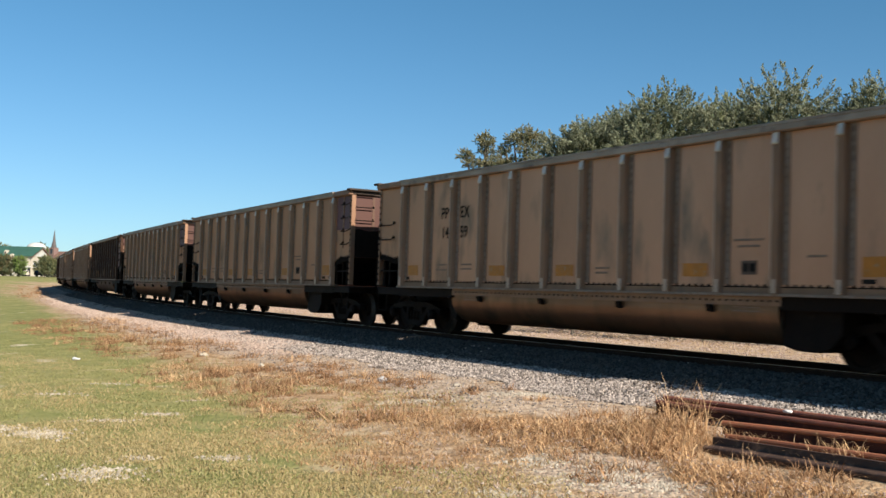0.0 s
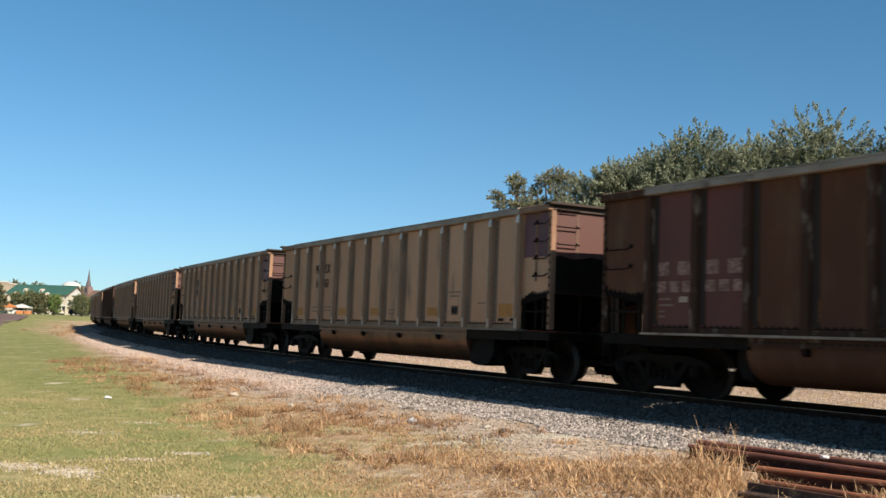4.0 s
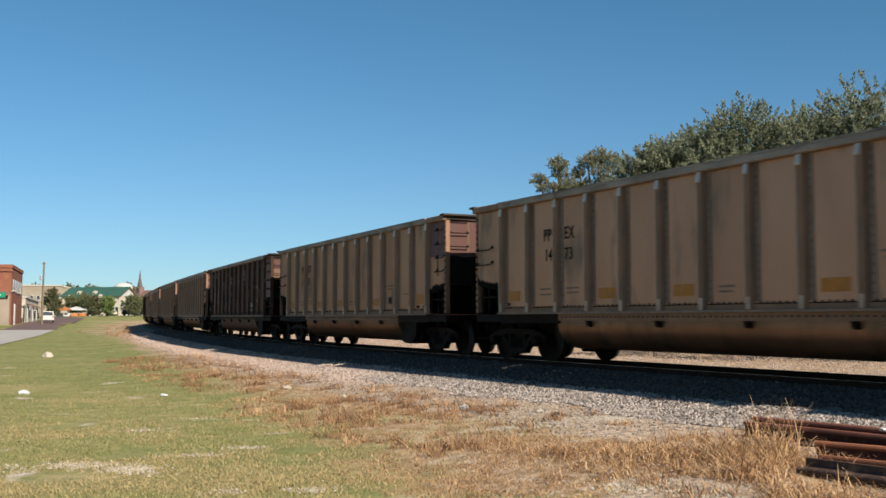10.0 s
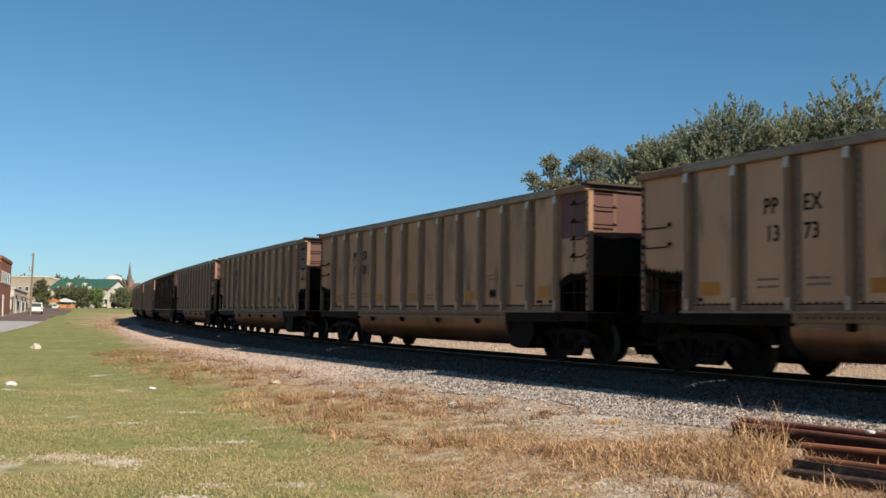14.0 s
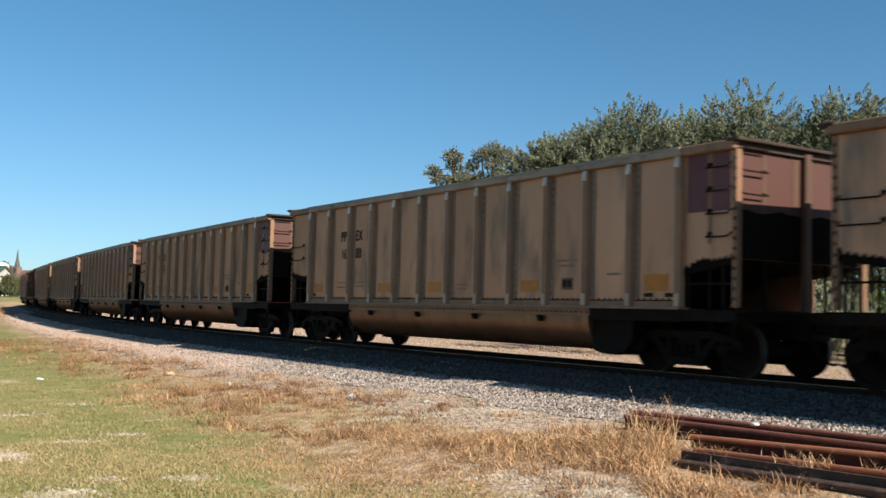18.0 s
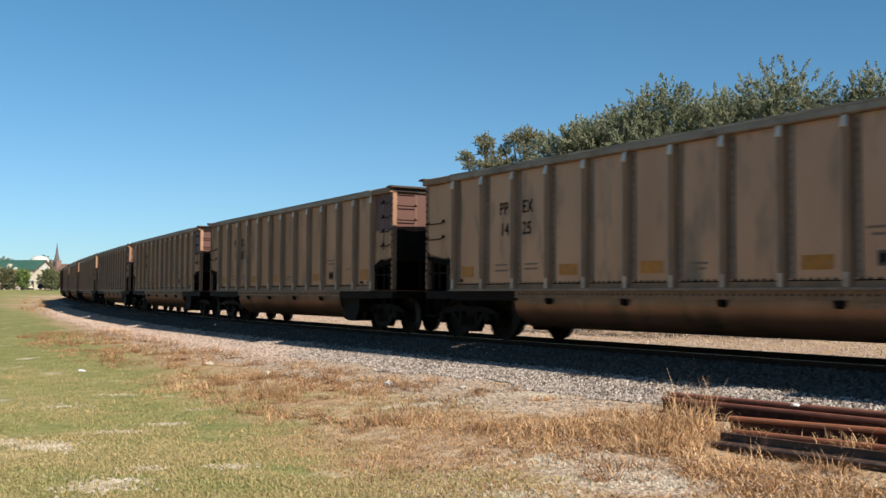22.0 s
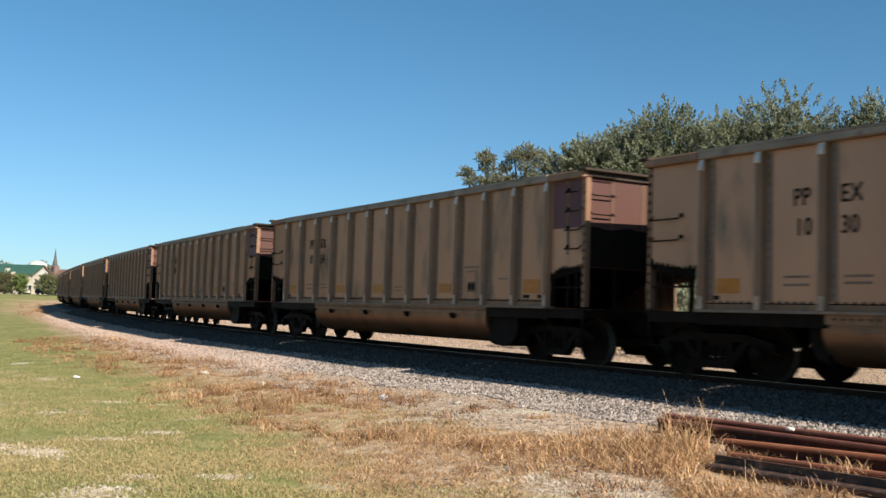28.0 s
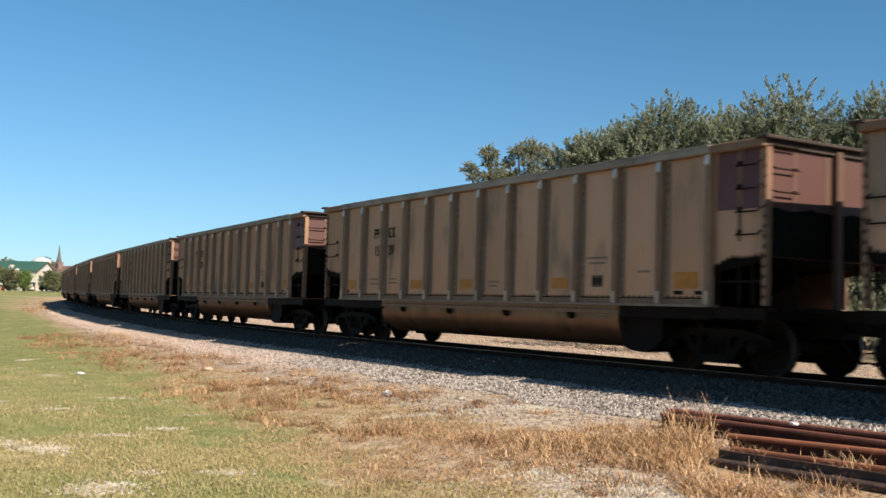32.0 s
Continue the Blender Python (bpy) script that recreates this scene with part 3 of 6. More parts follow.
def make_gondola(brown=False):
    """A tub-bottomed coal gondola; x points forwards, the rail top is z = 0."""
    car = new("coal_gondola")
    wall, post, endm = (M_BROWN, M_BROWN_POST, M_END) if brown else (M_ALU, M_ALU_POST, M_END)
    inner = WIDE - 0.08
    for sd in (1, -1):
        # panels between the posts, each a shallow pan
        if sd == 1:
            for i in range(12):
                x1, x0 = POSTS[i], POSTS[i + 1]
                red = brown and i in (0, 1)
                part("side_panel", box(x0, x1, inner - 0.012, inner, SILL - 0.03, TOP - 0.06), M_RED if red else wall, car)
        else:
            part("side_wall", box(POSTS[-1], POSTS[0], -inner, -inner + 0.012, SILL - 0.03, TOP - 0.06), wall, car)
        if sd == 1:
            part("panel_ledge", box(POSTS[-1], POSTS[0], inner, inner + 0.03, SILL + 0.002, SILL + 0.085), post, car)
            bm = box(POSTS[-1], POSTS[0], inner + 0.001, inner + 0.012, SILL + 0.087, SILL + 0.102)
            for k in range(96):                            # heads of the bolts along the panels' feet
                x = POSTS[-1] + 0.06 + k * 0.13
                prism([(x, SILL + 0.10), (x + 0.045, SILL + 0.10), (x + 0.034, SILL + 0.132), (x + 0.011, SILL + 0.132)], inner + 0.001, inner + 0.014, "y", bm)
            tagged(part("bolted_strip", bm, M_SOOT_SHADE if not brown else M_STEEL, car), kind="stuff")
        for i, x in enumerate(POSTS):
            w = 0.058
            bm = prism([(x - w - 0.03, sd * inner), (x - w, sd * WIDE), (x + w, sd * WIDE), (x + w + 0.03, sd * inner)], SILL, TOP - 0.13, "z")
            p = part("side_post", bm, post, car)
            if sd == 1 and -6.2 < x < 6.2 or sd == 1 and x > 0:
                fl = part("post_flange", box(x - 0.195, x - 0.112, inner, inner + 0.012, SILL + 0.13, TOP - 0.14), M_FLANGE_BROWN if brown else M_FLANGE, p)
                st = box(x - 0.110, x - 0.090, inner, inner + 0.004, SILL + 0.13, TOP - 0.14)
                for k in range(16):
                    z = SILL + 0.20 + k * 0.128
                    box(x - 0.165, x - 0.14, inner + 0.012, inner + 0.022, z, z + (0.075 if k > 11 and i % 2 else 0.026), st)
                tagged(part("riveted_strip", st, M_FLANGE_BROWN if brown else M_RIVET, p), kind="stuff")
            if sd == 1 and not brown:
                # pale strip puts a highlight into the scuffed edge's colour
                part("post_edge", box(x + 0.046, x + 0.064, WIDE - 0.004, WIDE + 0.006, SILL + 0.2, TOP - 0.31), M_BRIGHT, p, "scuffed metal edge brightened as a highlight")
                part("post_foot", prism([(x - 0.045, WIDE), (x - 0.04, WIDE + 0.012), (x + 0.04, WIDE + 0.012), (x + 0.045, WIDE)], SILL + 0.01, SILL + 0.2, "z"), M_BRIGHT, p, "bare metal gusset at the foot")
                part("post_head", prism([(WIDE - 0.01, TOP - 0.135), (WIDE + 0.004, TOP - 0.135), (WIDE + 0.034, TOP - 0.27), (WIDE + 0.03, TOP - 0.29), (WIDE - 0.01, TOP - 0.30)], x - 0.045, x + 0.045, "x"), M_HEAD, p, "metal gusset under the top chord, brightened as if skylit")
        for e in (1, -1):
            xi = POSTS[0] if e == 1 else POSTS[-1]
            low_in, low_out = SILL + 0.50, SILL + 0.67
            o = [(xi, low_in), (e * HALF, low_out), (e * HALF, TOP - 0.06), (xi, TOP - 0.06)]
            y0, y1 = sorted((sd * (inner - 0.012), sd * inner))
            ep = part("end_side_panel", prism(o, y0, y1, "y"), M_RED if brown and e < 0 else wall, car)
            # corner post with rivets down to the sill
            y0, y1 = sorted((sd * (inner - 0.10), sd * (inner + 0.02)))
            cp = part("corner_post", box(e * HALF - 0.04, e * HALF + 0.04, y0, y1, SILL, TOP - 0.05, bevel=0.01), post, car)
            if sd == 1:
                bm = bmesh.new()
                for k in range(16):
                    z = SILL + 0.1 + k * 0.142
                    box(e * HALF - 0.03, e * HALF + 0.0, inner + 0.02, inner + 0.035, z, z + 0.05, bm)
                tagged(part("riveted_strip", bm, M_STEEL, cp), kind="stuff")
                for z in ((2.09, 2.42) if e == 1 else (2.04, 2.37, 2.70, 3.04)):
                    xg = e * (6.66 if e == 1 else 6.87)
                    g = part("grab_iron", grab_iron(min(xg, e * 7.26), max(xg, e * 7.26), inner, z), M_STEEL, car)
                    part("bracket_boss", lathe_at(0.034, (xg, inner, z + 0.055), 0.03), M_STEEL, g)
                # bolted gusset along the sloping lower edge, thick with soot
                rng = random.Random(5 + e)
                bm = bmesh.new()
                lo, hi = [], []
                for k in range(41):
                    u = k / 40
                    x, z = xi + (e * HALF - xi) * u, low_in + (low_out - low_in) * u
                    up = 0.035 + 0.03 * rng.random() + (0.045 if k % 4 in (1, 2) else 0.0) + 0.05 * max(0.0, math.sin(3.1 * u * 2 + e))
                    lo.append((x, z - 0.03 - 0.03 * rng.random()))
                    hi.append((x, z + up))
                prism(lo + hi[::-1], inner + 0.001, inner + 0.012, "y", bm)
                part("sooty_gusset", bm, M_SOOT_SHADE, ep, "black soot-caked bolted lower edge")
                if e == -1 and not brown:
                    st = box(-6.885, -6.845, inner + 0.001, inner + 0.018, 1.95, TOP - 0.14)
                    part("ladder_stile", st, post, ep)
                if e == -1 and not brown:
                    for x0, x1 in ((-6.82, -6.44), (-7.24, -6.91)):
                        part("maroon_panel", plate(x0, x1, 2.42, 3.27), M_PURPLE, ep, "faded maroon square panel")
                if brown and e == -1:
                    part("tan_band", plate(-7.30, -6.40, 2.70, 2.98), M_BAND, ep, "tan painted band")
                    for k, (z, w) in enumerate(((3.20, 0.55), (3.10, 0.45), (2.53, 0.3), (2.44, 0.3), (2.35, 0.16))):
                        part("stencil_bar", plate(-6.45 - w, -6.45, z, z + 0.04), M_NAME, ep)
                for xh in (6.45, 6.85, 7.1):
                    part("handrail_post", box(e * xh - 0.016, e * xh + 0.016, inner - 0.05, inner - 0.018, SILL, SILL + 0.60), M_STEEL, car)
                part("handrail", box(*sorted((e * 6.4, e * 7.28)), inner - 0.045, inner - 0.02, SILL + 0.33, SILL + 0.36), M_STEEL, car)
        y0, y1 = sorted((sd * (WIDE - 0.12), sd * (WIDE + 0.035)))
        ch = part("top_chord", box(POSTS[-1] - 0.06, POSTS[0] + 0.06, y0, y1, TOP - 0.135, TOP, bevel=0.02), M_CHORD, car)
        part("chord_lip", box(POSTS[-1] - 0.06, POSTS[0] + 0.06, *sorted((sd * (WIDE + 0.018), sd * (WIDE + 0.048))), TOP - 0.03, TOP + 0.004), M_CHORD, ch)
        for e in (1, -1):
            xc = POSTS[0] + 0.062 if e == 1 else POSTS[-1] - 0.062
            part("chord_end", box(*sorted((xc, e * (HALF + 0.05))), y0, y1, TOP - 0.14, TOP - 0.002, bevel=0.02), post, ch, "dusty tan end length of the chord")
        y0, y1 = sorted((sd * (WIDE - 0.22), sd * (WIDE + 0.025)))
        part("side_sill", box(-6.36, 6.3, y0, y1, SILL - 0.035, SILL + 0.002), M_FLANGE if not brown else M_CHORD, car)
        y0, y1 = sorted((sd * (inner - 0.04), sd * (inner + 0.01)))
        part("sill_web", box(-4.3, 4.1, y0, y1, SILL - 0.17, SILL - 0.035), post, car)
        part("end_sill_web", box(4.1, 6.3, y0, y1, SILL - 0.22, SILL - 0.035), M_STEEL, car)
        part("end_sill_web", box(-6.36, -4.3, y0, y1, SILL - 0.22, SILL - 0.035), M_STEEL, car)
        if sd == 1:
            bm = bmesh.new()
            for k in range(64):
                x = -4.25 + k * 0.13
                box(x, x + 0.03, inner + 0.01, inner + 0.02, SILL - 0.115, SILL - 0.085, bm)
            tagged(part("bolted_strip", bm, M_STEEL, car), kind="stuff")
            for x in (-3.0, -1.0, 1.1, 3.1):
                part("bracket", prism([(inner, SILL - 0.17), (inner + 0.05, SILL - 0.17), (inner + 0.02, SILL - 0.27), (inner - 0.1, SILL - 0.30)], x - 0.05, x + 0.05, "x"), M_STEEL, car)
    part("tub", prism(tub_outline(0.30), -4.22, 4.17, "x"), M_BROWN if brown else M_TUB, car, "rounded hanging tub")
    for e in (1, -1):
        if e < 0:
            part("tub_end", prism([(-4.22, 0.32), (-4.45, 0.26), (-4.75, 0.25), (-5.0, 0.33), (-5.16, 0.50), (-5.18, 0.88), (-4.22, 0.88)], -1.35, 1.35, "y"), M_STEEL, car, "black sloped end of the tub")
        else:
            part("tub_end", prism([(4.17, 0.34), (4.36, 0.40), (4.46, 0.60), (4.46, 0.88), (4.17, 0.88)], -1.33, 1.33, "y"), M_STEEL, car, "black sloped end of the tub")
        # slope sheet and braces coloured black as the shade below the end
        part("slope_sheet", prism([(e * 4.5, SILL), (e * 4.5, SILL + 0.1), (e * 5.5, 1.66), (e * HALF, 1.86), (e * HALF, 1.78), (e * 5.56, 1.58)], -inner + 0.02, inner - 0.02, "y"), M_SOOT_SHADE, car)
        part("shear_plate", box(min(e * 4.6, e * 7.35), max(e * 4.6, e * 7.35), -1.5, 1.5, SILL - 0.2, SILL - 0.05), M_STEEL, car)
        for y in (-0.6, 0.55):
            part("slope_brace", prism([(e * 5.2, SILL), (e * 5.3, SILL), (e * 6.25, 1.62), (e * 6.15, 1.62)], y, y + 0.06, "y"), M_SOOT_SHADE, car)
        # end wall
        x0, x1 = sorted((e * (HALF - 0.02), e * (HALF + 0.0)))
        # unseen front sheets coloured black to cut bounced light in the gap
        ew = part("end_sheet", box(x0, x1, -inner, inner, 1.72, TOP - 0.05), endm if e < 0 else M_STEEL, car, "sun-faded pinkish end sheet" if e < 0 else "")
        bx0, bx1 = sorted((e * HALF, e * (HALF + 0.10)))
        part("end_post", box(bx0, bx1, -0.07, 0.07, SILL - 0.05, TOP - 0.06, bevel=0.015), M_END_TAN if e < 0 else M_STEEL, car)
        part("end_chord", box(*sorted((e * (HALF - 0.07), e * (HALF + 0.16))), -WIDE - 0.02, WIDE + 0.055, TOP - 0.03, TOP + 0.02, bevel=0.01), M_ENDCHORD, car, "dark overhanging end coping")
        part("end_angle", box(*sorted((e * (HALF + 0.002), e * (HALF + 0.06))), -inner, inner, TOP - 0.12, TOP - 0.032), M_ENDCHORD, car)
        for z in (2.64, 2.97, 3.29):
            g = tube([(e * HALF, 1.40, z + 0.05), (e * (HALF + 0.1), 1.40, z), (e * (HALF + 0.1), 0.92, z), (e * HALF, 0.92, z + 0.05)], 0.014, 5)
            part("ladder_rung", g, M_STEEL, ew)
        if e < 0 and not brown:
            for y0, y1 in ((0.86, 0.93), (1.40, 1.47), (0.12, 0.24), (-0.2, -0.12)):
                part("worn_strip", box(*sorted((e * (HALF + 0.001), e * (HALF + 0.006))), y0, y1, 1.80, TOP - 0.13), M_END_TAN, ew, "strip of paint worn to tan")
            for z, w in ((3.10, 0.40), (3.00, 0.40), (2.90, 0.28), (2.82, 0.28), (2.74, 0.22)):
                part("stencil_bar", box(*sorted((e * (HALF + 0.001), e * (HALF + 0.005))), -1.0, -1.0 + w, z, z + 0.035), M_FADED if z < 2.95 else M_END_TAN, ew)
        elif e < 0:
            part("tan_band", box(*sorted((e * (HALF + 0.001), e * (HALF + 0.006))), -1.46, 1.46, 2.46, 2.83), M_BAND, ew, "tan painted band")
        # black sheet painting the next car's shade onto the end wall
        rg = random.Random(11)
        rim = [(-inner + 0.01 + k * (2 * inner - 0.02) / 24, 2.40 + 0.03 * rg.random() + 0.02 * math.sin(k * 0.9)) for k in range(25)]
        in_shade = prism([(-inner + 0.01, 1.73)] + rim + [(inner - 0.01, 1.73)], *sorted((e * (HALF + 0.001), e * (HALF + 0.008))), "x")
        part("coal_grime", in_shade, M_SOOT_SHADE, ew, "black sheet painted as the shade on the end wall")
        for y in (-1.2, -0.7, 0.7):
            part("platform_post", tube([(e * 7.2, y, SILL - 0.05), (e * 7.2, y, 1.74)], 0.025, 6), M_STEEL, car)
        part("end_platform", box(min(e * 6.4, e * 7.5), max(e * 6.4, e * 7.5), -1.45, 1.45, SILL - 0.07, SILL - 0.03), M_STEEL, car)
        part("draft_sill", box(min(e * 4.6, e * 7.62), max(e * 4.6, e * 7.62), -0.26, 0.26, 0.58, 0.87), M_STEEL, car)
        c = part("coupler", box(min(e * 7.6, e * 8.0), max(e * 7.6, e * 8.0), -0.11, 0.11, 0.68, 0.84, bevel=0.03), M_STEEL, car)
        part("knuckle", prism([(e * 7.92, 0.16), (e * 8.08, 0.14), (e * 8.08, -0.02), (e * 7.98, -0.14), (e * 7.90, -0.12)], 0.64, 0.88, "z"), M_STEEL, c)
        part("air_hose", tube([(e * 7.62, 0.3, 0.64), (e * 7.75, 0.34, 0.54), (e * 7.88, 0.3, 0.34), (e * 8.0, 0.24, 0.26), (e * 8.08, 0.2, 0.28)], 0.024, 6), M_STEEL, car)
        part("sill_step", tube([(e * 6.9, inner, SILL - 0.2), (e * 6.92, inner, 0.46), (e * 7.3, inner, 0.46), (e * 7.32, inner, SILL - 0.2)], 0.016, 5), M_STEEL, car)
        make_truck(e * SPREAD + TRUCK_SHIFT, car)
    # markings on the camera's side
    if not brown:
        for i, x0, w, h in ((0, 0.25, 0.42, 0.22), (3, 0.3, 0.5, 0.2), (5, 0.3, 0.5, 0.2), (8, 0.3, 0.5, 0.2), (11, 0.30, 0.5, 0.26)):
            part("yellow_patch", plate(POSTS[i] - x0 - w, POSTS[i] - x0, SILL + 0.24, SILL + 0.24 + h), M_YELLOW, car, "faded yellow reflector patch")
        bx = POSTS[9] - 0.38
        part("data_box", plate(bx - 0.31, bx - 0.03, SILL + 0.27, SILL + 0.47), M_RIVET, car, "dark stencilled data box")
        part("data_bar", plate(bx - 0.155, bx - 0.06, SILL + 0.31, SILL + 0.43, y=WIDE - 0.074), M_INK, car)
        part("data_bar", plate(bx - 0.28, bx - 0.185, SILL + 0.31, SILL + 0.43, y=WIDE - 0.074), M_INK, car)
        for i, xo, z, w in ((9, 0.25, 0.75, 0.55), (9, 0.33, 0.66, 0.4), (2, 0.3, 0.45, 0.4), (2, 0.3, 0.36, 0.4), (1, 0.4, 0.45, 0.4), (1, 0.4, 0.34, 0.4), (6, 0.35, 0.36, 0.35), (6, 0.35, 0.28, 0.3), (10, 0.5, 0.5, 0.3)):
            part("stencil_bar", plate(POSTS[i] - xo - w, POSTS[i] - xo, SILL + z, SILL + z + 0.035), M_FADED, car)
        for x, k in ((3.7, 0.95), (-3.4, 0.9)):
            for j in range(3):
                part("stencil_bar", box(x - 0.5, x, WIDE - 0.118, WIDE - 0.113, 0.88 - j * 0.055, 0.90 - j * 0.055), M_FADED, car)
        for x in (6.1, -6.0, -5.55):
            part("vent_slot", plate(x - 0.2, x, SILL + 0.15, SILL + 0.21), M_INK, car)
    else:
        for i, h in ((0, 0.34), (2, 0.34), (3, 0.3), (6, 0.4), (9, 0.42), (11, 0.5)):
            part("yellow_strip", plate(POSTS[i] - 0.2, POSTS[i] - 0.13, SILL + 0.2, SILL + 0.2 + h), M_YELLOW, car, "yellow reflective strip")
        for x in (2.6, 1.0, -0.8, -2.9):
            part("reflector", box(x - 0.12, x, WIDE - 0.10, WIDE - 0.09, 0.87, 0.95), M_YELLOW, car)
        bx = POSTS[9] - 0.3
        part("data_box", plate(bx - 0.5, bx, SILL + 0.28, SILL + 0.56), M_INK, car)
        for j in range(3):
            part("data_bar", plate(bx - 0.44 + j * 0.14, bx - 0.34 + j * 0.14, SILL + 0.34, SILL + 0.52, y=WIDE - 0.074), M_CREAM, car)
        part("data_bar", plate(bx - 0.52, bx + 0.02, SILL + 0.22, SILL + 0.25), M_CREAM, car)
        for z, w in ((2.42, 0.09), (1.86, 0.07)):
            part("stencil_bar", plate(POSTS[10] - 0.62, POSTS[10] - 0.5, SILL + z - 1.3, SILL + z - 1.3 + w), M_CREAM, car)
        # the railway's name and number are plain blocks
        for k in range(4):
            x = POSTS[k // 2] - 0.20 - (k % 2) * 0.44
            part("name_block", plate(x - (0.25, 0.36)[k % 2], x, 1.95, 2.17), M_NAME, car)
        for k in range(6):
            x = POSTS[k // 3] - 0.19 - (k % 3) * 0.28
            part("number_block", plate(x - 0.2, x, 1.68, 1.86), M_NAME, car)
        part("white_plate", plate(POSTS[0] - 0.86, POSTS[0] - 0.68, 1.52, 1.61), M_CREAM, car)
        for z, w in ((1.56, 0.26), (1.46, 0.3), (1.36, 0.12), (1.28, 0.12)):
            part("stencil_bar", plate(POSTS[0] - 0.24 - w, POSTS[0] - 0.24, z, z + 0.03), M_FADED, car)
    return car


def label_car(car, number):
    if number:
        a, b = number[:2], number[2:]
        for t, x, z, s in (("PP", POSTS[2] + 0.50, 2.47, 0.34), ("EX", POSTS[2] - 0.235, 2.47, 0.34), (a, POSTS[2] + 0.465, 2.06, 0.34), (b, POSTS[2] - 0.245, 2.06, 0.34)):
            if "?" not in t:
                lettering(t, s, M_INK, car, x, z)
                continue
            for k in range(2):                             # worn figures that cannot be made out
                part("number_block", plate(x - 0.14 - k * 0.17, x - k * 0.17, z, z + 0.23), M_RIVET, car)
        tagged(car, "dusty tan aluminium coal gondola lettered PPEX %s" % number.replace("?", ""), "train car", "cars of the coal train")
    return car


TRAIN = {-10: "b", -9: "", -8: "", -7: "b", -6: "", -5: "", -4: "", -3: "b", -2: "", -1: "", 0: "1459", 1: "1663", 2: "b", 3: "1151", 4: "1473", 5: "1333", 6: "1373", 7: "1680",
         8: "1052", 9: "1425", 10: "1388", 11: "??54", 12: "1030", 13: "1539", 14: "15??", 15: ""}
TAN_CAR, BROWN_CAR = make_gondola(False), make_gondola(True)
CARS = {}
for _i, _n in TRAIN.items():
    src = BROWN_CAR if _n == "b" else TAN_CAR
    first = not any(o is src for o in CARS.values())
    CARS[_i] = src if first else None
for _i, _n in TRAIN.items():
    if CARS[_i] is None:
        CARS[_i] = copy_thing(BROWN_CAR if _n == "b" else TAN_CAR, Matrix.Identity(4))
for _i, _n in TRAIN.items():
    if _n == "b":
        tagged(CARS[_i], "dark brown steel coal gondola with tan end bands", "train car", "cars of the coal train")
    elif _n:
        label_car(CARS[_i], _n)
    else:
        tagged(CARS[_i], "dusty tan aluminium coal gondola with maroon end panels", "train car", "cars of the coal train")


# ---------- trees and shrubs ----------
M_BARK = mat("grey_bark", (0.16, 0.13, 0.10), (0.09, 0.075, 0.06), 5, 0.9, 0, 0.6, 40, (1, 1, 0.3))
M_SILVER = leafy("silvery_green_leaves", (0.085, 0.10, 0.05), (0.31, 0.325, 0.22), 0.6, 0.25)
M_INNER = leafy("shade_inner_leaves", (0.045, 0.058, 0.024), (0.125, 0.145, 0.07), 0.6, 0.2)
M_GREENISH = leafy("grey_green_leaves", (0.07, 0.084, 0.042), (0.275, 0.295, 0.19), 0.6, 0.25)
M_PALELEAF = leafy("pale_yellow_green_leaves", (0.11, 0.125, 0.05), (0.36, 0.37, 0.21), 0.6, 0.25)
M_OLIVE = leafy("olive_round_crown_leaves", (0.12, 0.12, 0.06), (0.36, 0.335, 0.19), 0.6, 0.25)
M_LEAF = leafy("olive_green_leaves", (0.07, 0.08, 0.032), (0.23, 0.225, 0.10), 0.6, 0.25)
M_AUTUMN = leafy("brownish_olive_leaves", (0.055, 0.055, 0.024), (0.17, 0.14, 0.06), 0.6, 0.2)
M_FRESH = leafy("bright_green_leaves", (0.09, 0.14, 0.03), (0.22, 0.30, 0.08), 0.5, 0.3)
RNG = np.random.default_rng(7)


def leaf_cards(centres, dirs, length, width, rng):
    """A bent diamond of two triangles for each leaf, pointing along dirs."""
    n = len(centres)
    d = dirs / np.linalg.norm(dirs, axis=1, keepdims=True)
    side = np.cross(d, rng.normal(size=(n, 3)))
    side /= np.linalg.norm(side, axis=1, keepdims=True)
    ln = (length * rng.uniform(0.7, 1.3, n))[:, None]
    wd = (width * rng.uniform(0.7, 1.3, n))[:, None]
    a, b = centres - d * ln / 2, centres + d * ln / 2
    up = np.cross(side, d) * wd * 0.25
    c, e = centres + side * wd / 2 + up, centres - side * wd / 2 + up
    v = np.stack([a, c, b, e], 1).reshape(-1, 3)
    k = np.arange(n)[:, None] * 4
    f = np.concatenate([k + [0, 1, 2], k + [0, 2, 3]], 0)
    return v, f


